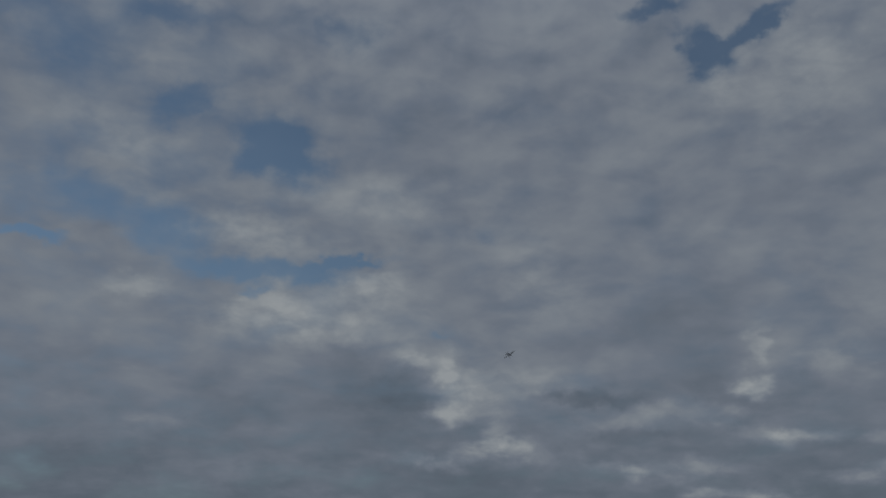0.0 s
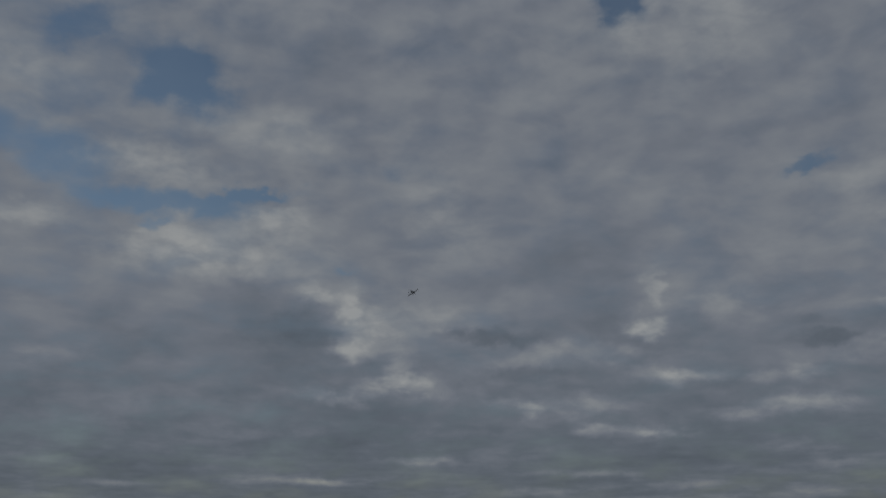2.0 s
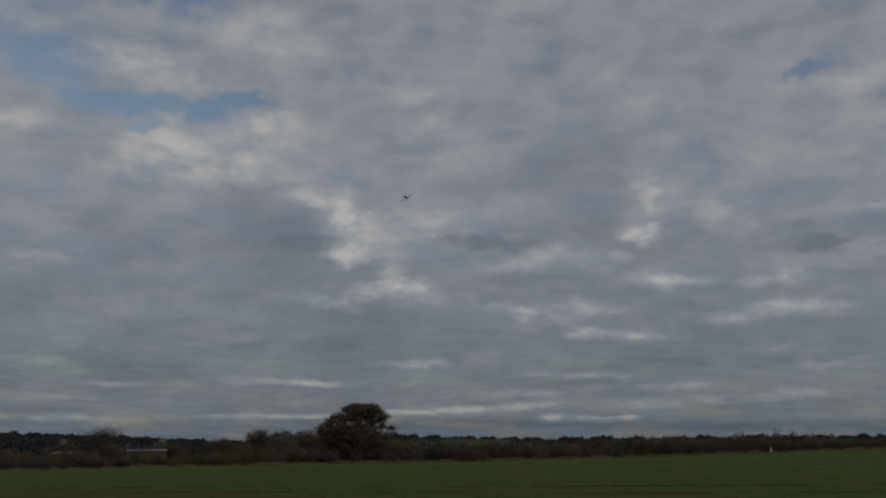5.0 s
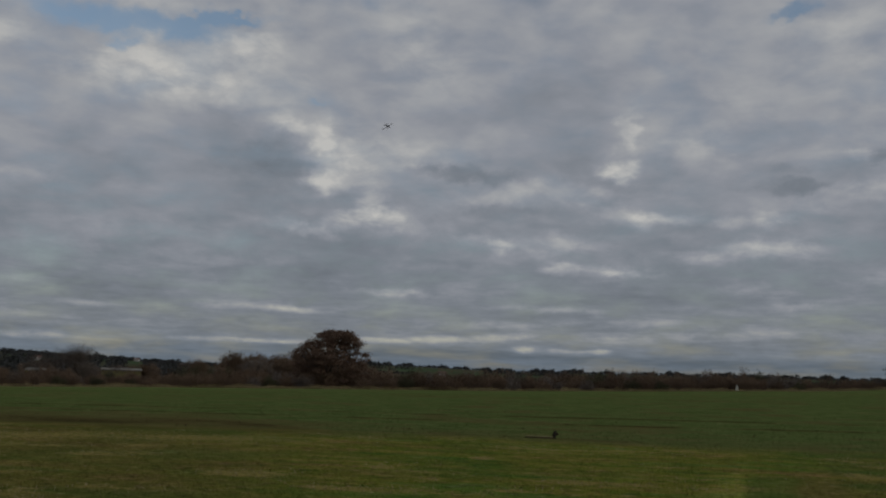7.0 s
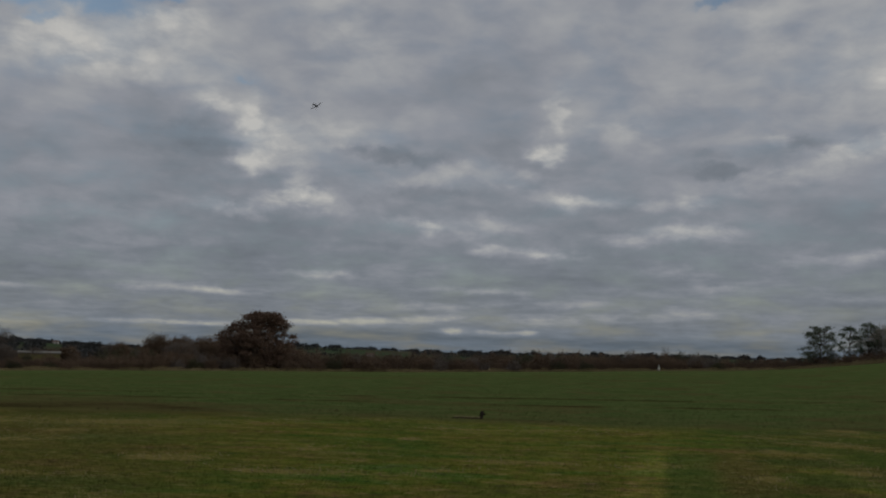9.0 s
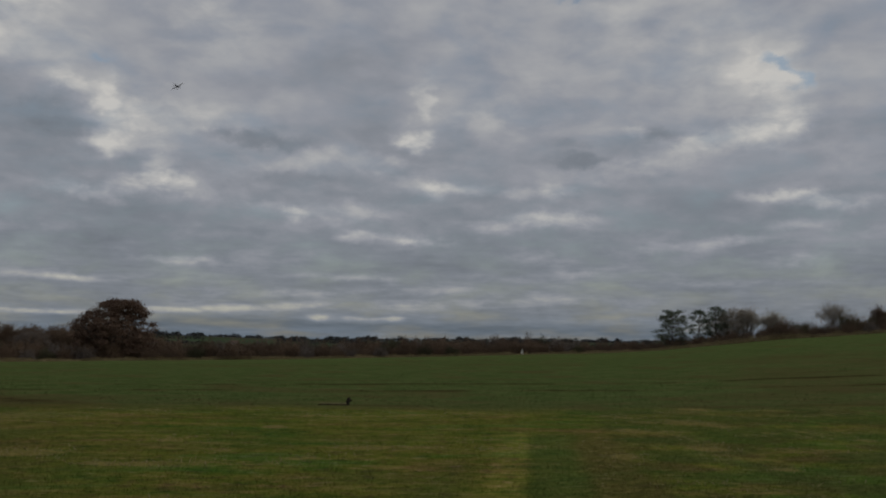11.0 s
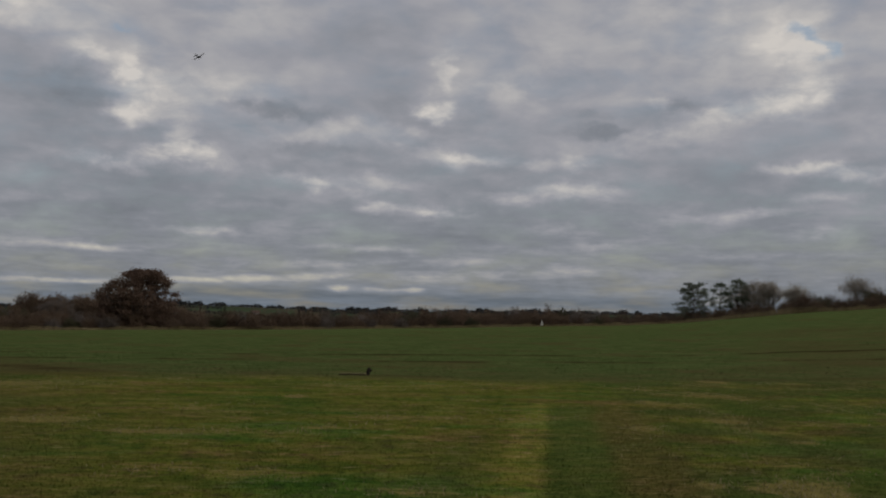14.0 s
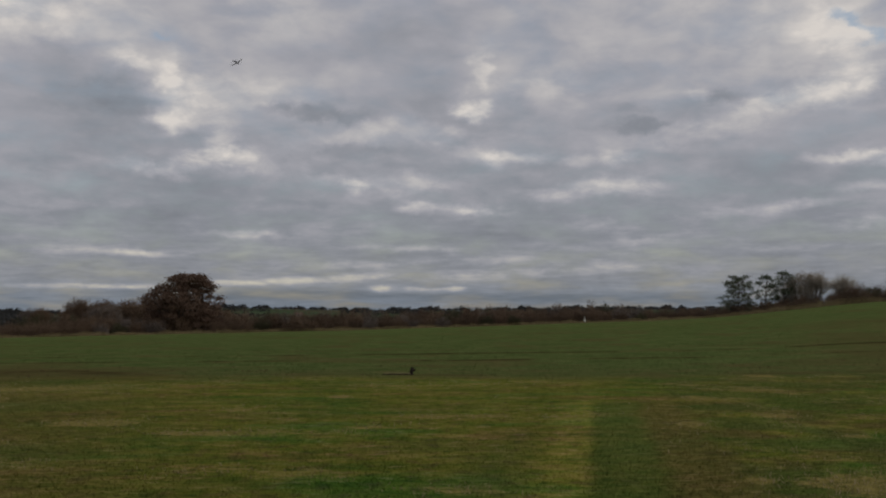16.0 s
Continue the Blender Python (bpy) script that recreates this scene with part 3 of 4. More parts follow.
def covers(x, y):
    r, az = np.hypot(x, y), np.degrees(np.arctan2(x, y))
    a = radians(ROW_AZ)
    ahead, side = x * math.sin(a) + y * math.cos(a), x * math.cos(a) - y * math.sin(a)
    wob = (value_noise(x / 3, y / 3, 9) - 0.5) * 1.6
    far, _ = edge(az)
    crop = smooth(ahead + wob * 2.2, 22.6, 26.6)
    dry = 0.75 * smooth(value_noise(side / 1.8, ahead / 1.1, 21, 5), 0.56, 0.78)
    for b, d, w, l, k in DRY_PATCHES:
        q = radians(b)
        px, py = d * math.sin(q), d * math.cos(q)
        u = (x - px) * math.cos(q) - (y - py) * math.sin(q) + wob * 0.35
        v = (x - px) * math.sin(q) + (y - py) * math.cos(q) + wob * 0.2
        patch = k * np.exp(-((u / w) ** 2 + (v / l) ** 2))
        dry, crop = np.maximum(dry, patch), crop * (1 - np.clip(patch * 1.3, 0, 1))
    soil = 0.62 * smooth(value_noise(side / 3.2, ahead / 3.6, 33, 6), 0.46, 0.70)
    soil = np.maximum(soil, 0.58 * (1 - smooth(ahead, 27.5, 33.0)) * (0.5 + 0.5 * value_noise(side / 4, ahead / 0.8, 37)))
    soil = np.maximum(soil, 1.05 * (1 - smooth(ahead + wob, 29, 34)) * (1 - smooth(az, 0, 14)) * (0.45 + 0.55 * value_noise(side / 2, ahead / 1.2, 38)))
    for d, w, k in FURROWS:
        gaps = smooth(value_noise(side / 2.2, np.full_like(side, d), 41, 5), 0.42, 0.64)
        soil = np.maximum(soil, k * (0.42 + 0.62 * gaps) * np.exp(-(((ahead - d + wob * 0.5) / w) ** 2)))
    soil = np.maximum(soil, 0.92 * (0.10 + 0.90 * value_noise(side / 6, ahead / 1.6, 47)) * smooth(az + wob * 2, 33, 45) * (1 - smooth(r, 75, 105)))
    beyond = smooth(r - far, 20, 60)
    litter = smooth(r - far, -1.2, 0.6) * (1 - smooth(r - far, 60, 120))
    crop = crop * (1 - smooth(r - far, 20, 60))
    # the mower's pale swath runs out from the stand, with greener and then browner turf beside it
    q = radians(29.5)
    along, off = x * math.sin(q) + y * math.cos(q), x * math.cos(q) - y * math.sin(q) + wob * 0.06
    ends = smooth(along, 2, 6) * (1 - smooth(along + wob * 2, 16, 19))
    swath = smooth(off, -0.80, -0.50) * (1 - smooth(off, -0.24, -0.06)) * ends * (0.65 + 0.5 * value_noise(x * 2, y * 2, 59))
    swath = swath + 0.35 * smooth(value_noise(off / 0.9, along / 14, 51, 2), 0.5, 0.7) * (1 - smooth(along, 17, 24))
    lush = smooth(off, -0.24, 0.02) * (1 - smooth(off + wob * 0.3, 0.40, 0.80)) * ends
    lush = np.maximum(lush, smooth(off, 1.2, 1.8) * smooth(value_noise(side / 1.6, ahead / 1.2, 57), 0.34, 0.56))
    lush = np.maximum(lush, 0.7 * np.exp(-((off + 1.15) / 0.35) ** 2) * (1 - smooth(along, 10, 15)))
    lush = np.maximum(lush, 0.45 * (off < -1) * smooth(value_noise(side / 2.4, ahead / 1.3, 58), 0.54, 0.70))
    dry = np.maximum(dry, 0.45 * smooth(off, 0.5, 2.0) * smooth(value_noise(side / 0.9, ahead / 0.6, 91, 4), 0.60, 0.76))
    worn = smooth(-az, -8, 7) * (0.50 + 0.50 * value_noise(x / 3.5, y / 2.5, 67))
    worn = np.maximum(worn, smooth(az, 27, 38) * smooth(value_noise(side / 0.8, ahead / 0.7, 73, 5), 0.40, 0.62))
    worn = np.maximum(worn, 0.9 * smooth(off + wob * 0.3, 0.35, 0.75) * (1 - smooth(off + wob * 0.5, 1.2, 1.7)) * ends)
    return np.stack([crop, dry, soil, np.clip(worn, 0, 1)], -1), np.stack([beyond, litter, np.clip(swath, 0, 1), np.clip(lush, 0, 1)], -1)


ground = ground_sheet()

# ---------------------------------------------------------------- growth


def tube(verts, faces, a, b, ra, rb, n):
    """A tapered limb from a to b."""
    d = (b - a).normalized()
    u = d.orthogonal().normalized()
    v = d.cross(u)
    k = len(verts)
    for c, r in ((a, ra), (b, rb)):
        for i in range(n):
            w = 2 * math.pi * i / n
            verts.append(c + (u * math.cos(w) + v * math.sin(w)) * r)
    for i in range(n):
        j = (i + 1) % n
        faces.append((k + i, k + j, k + n + j, k + n + i))


def grow(rng, out, tips, a, d, length, r, level, spread, up, kids, bends=3):
    """A limb with bends that forks into smaller limbs; out[0] holds thick wood, out[1] twigs."""
    step = length / bends
    for i in range(bends):
        d = (d + Vector((rng.gauss(0, 1), rng.gauss(0, 1), rng.gauss(0, 1) + up)) * 0.13).normalized()
        b = a + d * step
        rb = r * (1 - 0.30 / bends * (1 + 0.3 * level))
        if r > 0.03:
            tube(*out[0], a, b, r, rb, 7 if r > 0.12 else 5)
        else:
            tube(*out[1], a, b, max(r, 0.012), max(rb, 0.010), 3)
        if level < kids[0] and i > 0 and rng.random() < 0.75:
            side = (d + Vector((rng.gauss(0, 1), rng.gauss(0, 1), rng.gauss(0, 0.6) + up * 0.5)) * spread).normalized()
            grow(rng, out, tips, b, side, length * rng.uniform(0.5, 0.75), rb * 0.58, level + 1, spread, up, kids, bends)
        a, r = b, rb
    if level >= kids[0]:
        tips.append(a)
        return
    for _ in range(kids[1]):
        side = (d + Vector((rng.gauss(0, 1), rng.gauss(0, 1), rng.gauss(0, 0.7) + up)) * spread).normalized()
        grow(rng, out, tips, a, side, length * rng.uniform(0.60, 0.82), r * 0.66, level + 1, spread, up, kids, bends)


def leaf_cloud(rs, centres, spread, each, size):
    """Small bent leaf sprays scattered round centres: two triangles each."""
    c = np.repeat(np.asarray(centres, float), each, 0)
    c = c + rs.normal(0, 1, c.shape) * spread
    n = len(c)
    u = rs.normal(0, 1, (n, 3))
    u /= np.linalg.norm(u, axis=1)[:, None]
    v = np.cross(u, rs.normal(0, 1, (n, 3)))
    v /= np.linalg.norm(v, axis=1)[:, None] + 1e-9
    s = size * rs.uniform(0.5, 1.3, (n, 1))
    w = np.cross(u, v) * s * 0.25
    verts = np.stack([c - u * s, c - v * s * 0.6 + w, c + u * s, c + v * s * 0.6 + w], 1).reshape(-1, 3)
    k = np.arange(n)[:, None] * 4
    faces = np.concatenate([k + np.array([[0, 1, 2]]), k + np.array([[0, 2, 3]])])
    return verts, faces


def twig_cloud(rs, pts, ways, length, width):
    """Thin tapering twigs from points along ways: one three-sided sliver each."""
    n = len(pts)
    ways = ways / (np.linalg.norm(ways, axis=1)[:, None] + 1e-9)
    u = np.cross(ways, rs.normal(0, 1, (n, 3)))
    u /= np.linalg.norm(u, axis=1)[:, None] + 1e-9
    v = np.cross(ways, u)
    ln = length * rs.uniform(0.5, 1.3, (n, 1))
    w = width * rs.uniform(0.6, 1.3, (n, 1))
    verts = np.stack([pts - u * w, pts + u * w * 0.5 + v * w * 0.8, pts + u * w * 0.5 - v * w * 0.8, pts + ways * ln], 1).reshape(-1, 3)
    k = np.arange(n)[:, None] * 4
    faces = np.concatenate([k + np.array([f]) for f in ([0, 1, 3], [1, 2, 3], [2, 0, 3])])
    return verts, faces


def stand(p, turn=0.0, scale=1.0, tall=1.0):
    return Matrix.Translation(p) @ Matrix.Rotation(turn, 4, "Z") @ Matrix.Diagonal((scale, scale, scale * tall, 1))


def oak():
    """Broad oak holding its russet leaves, the crown nearly down to the hedge."""
    rng, rs = random.Random(11), np.random.RandomState(11)
    root = thing("oak_tree", stand(spot(4.24, 166, -0.1), 0.0, 1.035), "broad oak with russet dead leaves in the hedge line", "tree")
    out, tips = (([], []), ([], [])), []
    a, r = Vector((0, 0, -0.2)), 0.62
    for i in range(4):
        b = a + Vector((rng.gauss(0, 0.06), rng.gauss(0, 0.06), 0.62))
        tube(*out[0], a, b, r * (1.35 if i == 0 else 1), r * 0.95, 10)
        a, r = b, r * 0.95
    for i in range(9):
        w = 2 * math.pi * (i + rng.random() * 0.5) / 9
        d = Vector((math.cos(w), math.sin(w), rng.uniform(0.25, 1.1))).normalized()
        grow(rng, out, tips, a - Vector((0, 0, rng.uniform(0, 0.9))), d, 3.0, 0.27, 1, 0.55, 0.15, (3, 2))
    part("trunk", out[0], BARK, root, "dark furrowed bark")
    tagged(part("twig_mass", out[1], BARK, root), kind="stuff")
    # the crown: overlapping masses of leaf inside a dome that peaks off centre
    lobes = []
    rise, left, right = [0.8, 1.2, 2, 4, 5.6, 6.6, 7.8, 9, 9.7, 10.1], [5.2, 5.8, 6.2, 6.6, 6.9, 5.6, 4.3, 2.4, 0.9, 0.0], [5.6, 6.2, 6.7, 7.2, 7.4, 6.4, 5.7, 5.0, 3.9, 2.2]
    while len(lobes) < 400:
        z = rng.uniform(1.0, 9.7)
        l, r = float(np.interp(z, rise, left)) - 0.35, float(np.interp(z, rise, right)) - 0.35
        mid, half = (r - l) / 2, (r + l) / 2
        x, y = mid + rng.uniform(-half, half), rng.uniform(-half, half) * 0.85
        q = ((x - mid) / half) ** 2 + (y / (half * 0.85)) ** 2
        if q < 1 and (q > 0.32 or z > 4.5) and not (z < 2.4 and abs(x) < 2.0):
            lobes.append((x, y, z))
    lobes = np.array(lobes)
    v1, f1 = leaf_cloud(rs, lobes, np.array([0.42, 0.42, 0.19]), 72, 0.15)
    inner = np.array([tuple(t) for t in tips])
    inner = inner[(np.abs(inner[:, 0]) < 7) & (inner[:, 2] < 9.6) & (inner[:, 2] > 1)]
    v2, f2 = leaf_cloud(rs, inner, 0.45, 10, 0.20)
    part("crown", (np.concatenate([v1, v2]), np.concatenate([f1, f2 + len(v1)])), OAK_LEAF, root, "russet withered leaves")


def bare_tree(name, m, seed, label, h, spread, up, fine, mat=GREY_TWIG, group="", levels=5, lean=0.0, wide=1.0, stems=1, twig=0.022, bark=None):
    rng, rs = random.Random(seed), np.random.RandomState(seed)
    root = thing(name, m, label, "tree", group)
    out, tips = (([], []), ([], [])), []
    for i in range(stems):
        w = 2 * math.pi * (i + 0.3) / stems
        d = Vector((lean + (stems > 1) * 0.38 * math.cos(w), (stems > 1) * 0.38 * math.sin(w), 1)).normalized()
        grow(rng, out, tips, Vector((0.1 * math.cos(w), 0.1 * math.sin(w), -0.3)), d, h * 0.30, h * 0.026, 0, spread, up, (levels, 2))
    tall = max(p.z for p in tips) * 1.06
    fit_h = Matrix.Diagonal((h / tall * wide, h / tall * wide, h / tall, 1))
    wood, ends = [fit_h @ p for p in out[0][0]], np.array([tuple(fit_h @ p) for p in tips])
    part("trunk", (wood, out[0][1]), bark or BARK, root)
    pts = np.repeat(ends, fine, 0) + rs.normal(0, h * 0.055, (len(ends) * fine, 3)) * np.array([1, 1, 0.7])
    pts[::3] = pts[::3] * rs.uniform(0.45, 1.0, (len(pts[::3]), 1))
    out_way = pts - np.array([0, 0, h * 0.35])
    out_way /= np.linalg.norm(out_way, axis=1)[:, None]
    v, f = twig_cloud(rs, pts, out_way * 1.3 + rs.normal(0, 0.6, pts.shape) + np.array([0, 0, 0.4]), h * 0.085, twig)
    k = len(out[1][0])
    tv = np.array([tuple(fit_h @ p) for p in out[1][0]]).reshape(-1, 3)
    tf = np.array(out[1][1], int).reshape(-1, 4)
    tri = np.concatenate([tf[:, [0, 1, 2]], tf[:, [0, 2, 3]], f + k]) if k else f
    part("crown", (np.concatenate([tv, v]) if k else v, tri), mat, root, "bare twigs")
    return root


def ivy_tree(m, seed, label, h, wide, low, clumps, mat):
    """A slender hedgerow tree with ragged tiers of dark foliage and sky showing through."""
    rng, rs = random.Random(seed), np.random.RandomState(seed)
    root = thing("hedgerow_tree", m, label, "tree", "trees on the rise")
    wood, limbs = ([], []), []
    a, r = Vector((0, 0, -0.3)), h * 0.022
    joints = [a]
    for i in range(9):
        a2 = a + Vector((rng.gauss(0, 0.10), rng.gauss(0, 0.10), (h + 0.1) / 9))
        tube(*wood, a, a2, r, r * 0.85, 7)
        a, r = a2, r * 0.85
        joints.append(a)
    centres = []
    for _ in range(clumps):
        q = rng.uniform(0, 1) ** 0.9
        z = low + (h - 0.25 - low) * q
        reach = wide / 2 * (0.25 + 0.75 * math.sin(math.pi * min(1.0, 0.34 + 0.60 * q)) ** 0.7) * rng.uniform(0.25, 1.0) ** 0.6
        w = rng.uniform(0, 2 * math.pi)
        c = Vector((math.cos(w) * reach, math.sin(w) * reach, z))
        j = joints[max(1, min(8, int((z - reach * 0.45) / h * 9)))]
        mid = j.lerp(c, 0.55) + Vector((0, 0, -0.12 * reach))
        tube(*wood, j, mid, 0.05, 0.032, 4)
        tube(*wood, mid, c, 0.032, 0.012, 4)
        centres.append(tuple(c))
    part("trunk", wood, BARK, root)
    part("crown", leaf_cloud(rs, centres, np.array([0.36, 0.36, 0.17]), 70, 0.12), mat, root, "dark ragged foliage")
    return root


def shrub(name, m, seed, label, mat, h, wide, twigs=1500, group="hedge along the field"):
    """A leafless thicket: fanned stems and a dome of fine twigs."""
    rng, rs = random.Random(seed), np.random.RandomState(seed)
    root = thing(name, m, label, "shrub", group)
    verts, faces = [], []
    for i in range(16):
        w = 2 * math.pi * rng.random()
        lean = rng.uniform(0.1, 0.9) * wide / h
        a = Vector((math.cos(w), math.sin(w), 0)) * rng.uniform(0, wide * 0.18) - Vector((0, 0, 0.15))
        d = Vector((math.cos(w) * lean * 0.6, math.sin(w) * lean * 0.6, 1)).normalized()
        r = rng.uniform(0.03, 0.06)
        for _ in range(4):
            d = (d + Vector((rng.gauss(0, 1), rng.gauss(0, 1), rng.gauss(0, 0.5))) * 0.16).normalized()
            b = a + d * h * 0.19
            tube(verts, faces, a, b, r, r * 0.7, 4)
            a, r = b, r * 0.7
    tagged(part("stem", (verts, faces), BARK, root), kind="stuff")
    dirs = rs.normal(0, 1, (twigs, 3))
    dirs[:, 2] = np.abs(dirs[:, 2])
    dirs /= np.linalg.norm(dirs, axis=1)[:, None]
    lump = 0.80 + 0.32 * np.sin(dirs[:, 0] * 5 + seed) * np.cos(dirs[:, 1] * 4 + seed * 2) + rs.normal(0, 0.06, twigs)
    rad = rs.uniform(0.25, 1.0, twigs) ** 0.55 * lump
    pts = dirs * rad[:, None] * np.array([wide / 2, wide / 2, h * 0.92])
    ways = dirs * np.array([0.6, 0.6, 1.0]) + rs.normal(0, 0.6, (twigs, 3)) + np.array([0, 0, 0.15])
    part("crown", twig_cloud(rs, pts, ways, 0.50, 0.042), mat, root, "tangled leafless twigs")
    return root


# ---------------------------------------------------------------- trees and hedge
oak()

# the old spreading tree that rises over the hedge
bare_tree("bare_tree", stand(spot(-10.4, 176, -0.1), 0.4), 5, "spreading leafless tree rising behind the hedge", 7.4, 0.70, 0.04, 3, levels=5, wide=2.0, stems=3, twig=0.030)

IVY = "slender hedgerow tree with dark ivy-green foliage"
ivy_tree(stand(spot(37.65, 184, -0.1), 0.0), 21, "bushy hedgerow tree clothed in dark green ivy", 7.6, 6.6, 0.3, 96, IVY_LEAF)
ivy_tree(stand(spot(39.15, 186, -0.1), 1.0), 22, IVY + " and open limbs", 7.2, 4.2, 2.4, 32, PINE_LEAF)
ivy_tree(stand(spot(40.15, 187, -0.1), 2.0), 23, IVY + " in tiers", 7.6, 4.2, 1.8, 44, PINE_LEAF)
ON_RISE = "leafless trees on the rise"
bare_tree("bare_tree", stand(spot(41.0, 188, -0.1), 0.3), 31, "pale grey leafless tree on the rise", 7.4, 0.36, 0.45, 3, mat=PALE_TWIG, group=ON_RISE, levels=4, stems=6, twig=0.034, bark=PALE_BARK)
bare_tree("bare_tree", stand(spot(41.75, 189, -0.1), 1.3), 32, "pale grey leafless tree on the rise", 7.2, 0.36, 0.45, 3, mat=PALE_TWIG, group=ON_RISE, levels=4, stems=6, twig=0.034, bark=PALE_BARK)
bare_tree("bare_tree", stand(spot(43.3, 187, -0.1), 2.1), 33, "small leafless tree with a rounded crown", 6.0, 0.5, 0.3, 3, mat=PALE_TWIG, group=ON_RISE, levels=4, stems=5, twig=0.036, bark=PALE_BARK)
bare_tree("bare_tree", stand(spot(46.7, 190, -0.1), 0.8), 34, "wide leafless tree behind brown scrub", 6.8, 0.55, 0.25, 3, mat=PALE_TWIG, group=ON_RISE, levels=4, stems=5, twig=0.036, bark=PALE_BARK)
bare_tree("bare_tree", stand(spot(48.6, 192, -0.1), 1.8), 35, "rounded red-brown leafless tree behind scrub", 5.6, 0.6, 0.2, 6, RED_TWIG, ON_RISE, twig=0.04)
bare_tree("bare_tree", stand(spot(50.4, 192, -0.1), 2.8), 36, "rounded red-brown leafless tree behind scrub", 6.2, 0.6, 0.2, 6, RED_TWIG, ON_RISE, twig=0.04)

RED = "red-brown leafless hedge shrub at the field's edge"
GREYISH = "grey-brown leafless hedge shrub at the field's edge"
OLIVE = "olive-brown scrubby hedge shrub at the field's edge"
kinds = [
    shrub("hedge_shrub", stand(spot(-24, 158)), 101, RED, RED_TWIG, 3.4, 5.0),
    shrub("hedge_shrub", stand(spot(-22.6, 158)), 102, RED, RED_TWIG, 3.0, 4.4),
    shrub("hedge_shrub", stand(spot(-21.3, 158)), 103, GREYISH, GREY_TWIG, 3.2, 4.6),
    shrub("hedge_shrub", stand(spot(-20.1, 158)), 104, OLIVE, OLIVE_TWIG, 2.7, 4.6),
    shrub("hedge_shrub", stand(spot(-19.0, 158)), 105, RED, RED_TWIG, 2.5, 4.8),
]
# height of the hedge, by bearing
HEDGE_AZ = [-40, -14, -9, -6, -3, 0, 4, 10, 16, 24, 30, 35, 38, 41, 42.5, 44, 45.5, 47.5, 50, 70]
HEDGE_H = [3.4, 3.0, 2.1, 2.1, 3.1, 3.7, 3.5, 3.3, 3.2, 3.3, 3.2, 2.1, 2.3, 2.5, 2.6, 3.7, 2.9, 3.4, 3.8, 3.6]
rng = random.Random(77)
for row, (back, low) in enumerate(((-0.9, 0.66), (2.2, 0.98), (6.6, 1.14))):
    az = -30.0 + row * 0.4
    while az < 62:
        r = float(edge(az)[0]) + back + rng.uniform(-0.8, 0.8)
        h = float(np.interp(az, HEDGE_AZ, HEDGE_H)) * low * rng.uniform(0.85, 1.10) * (0.72 + 0.56 * float(value_noise(np.array([az * 0.55]), np.array([row * 3.0]), 81)[0]))
        k = rng.choices((0, 1, 2, 3, 4), (4, 3, 2, 1.2, 3))[0]
        scale = h / (3.4, 3.0, 3.2, 2.7, 2.5)[k]
        if not (row == 0 and 3.0 < az < 6.0):
            copy_thing(kinds[k], stand(spot(az, r, -0.05), rng.uniform(0, 6.28), max(scale, 0.6) * rng.uniform(0.95, 1.2), 1.0))
        az += rng.uniform(0.70, 1.15) * (1.0 if row < 2 else 1.3)

# brown woodland standing down the slope behind the hedge
woods = [
    bare_tree("woodland_tree", stand(spot(-1.2, 235, -0.1), 0.2), 51, "rounded brown leafless woodland tree behind the hedge", 7.2, 0.6, 0.12, 8, RED_TWIG, "woodland behind the hedge", wide=1.25, twig=0.05),
    bare_tree("woodland_tree", stand(spot(1.0, 240, -0.1), 1.2), 52, "rounded brown leafless woodland tree behind the hedge", 7.2, 0.6, 0.12, 8, RED_TWIG, "woodland behind the hedge", wide=1.25, twig=0.05),
    bare_tree("woodland_tree", stand(spot(-4.0, 245, -0.1), 2.2), 53, "grey-brown leafless woodland tree behind the hedge", 7.0, 0.65, 0.12, 8, GREY_TWIG, "woodland behind the hedge", wide=1.3, twig=0.05),
]
for i in range(150):
    az = rng.uniform(-26, 37) if i % 2 else rng.uniform(-26, 6)
    r = rng.uniform(215, 330)
    tall = float(np.interp(az, [-26, -14, -8, -4, -1.5, 2, 7, 9, 13, 16, 26, 37], [1.0, 0.72, 0.62, 0.62, 1.0, 1.05, 0.9, 0.62, 0.55, 0.62, 0.52, 0.4])) * rng.uniform(0.75, 1.08)
    copy_thing(woods[rng.randrange(3)], stand(spot(az, r, -0.1), rng.uniform(0, 6.28), tall * 1.2, 0.95))


# bearing, distance, width, depth, height to the eaves, turn
HOUSES = [(-12.2, 1500, 10, 7, 4.6, 0.3), (-6.9, 2150, 11, 7, 4.6, -0.2), (11.2, 1250, 9, 7, 4.4, 0.1)]


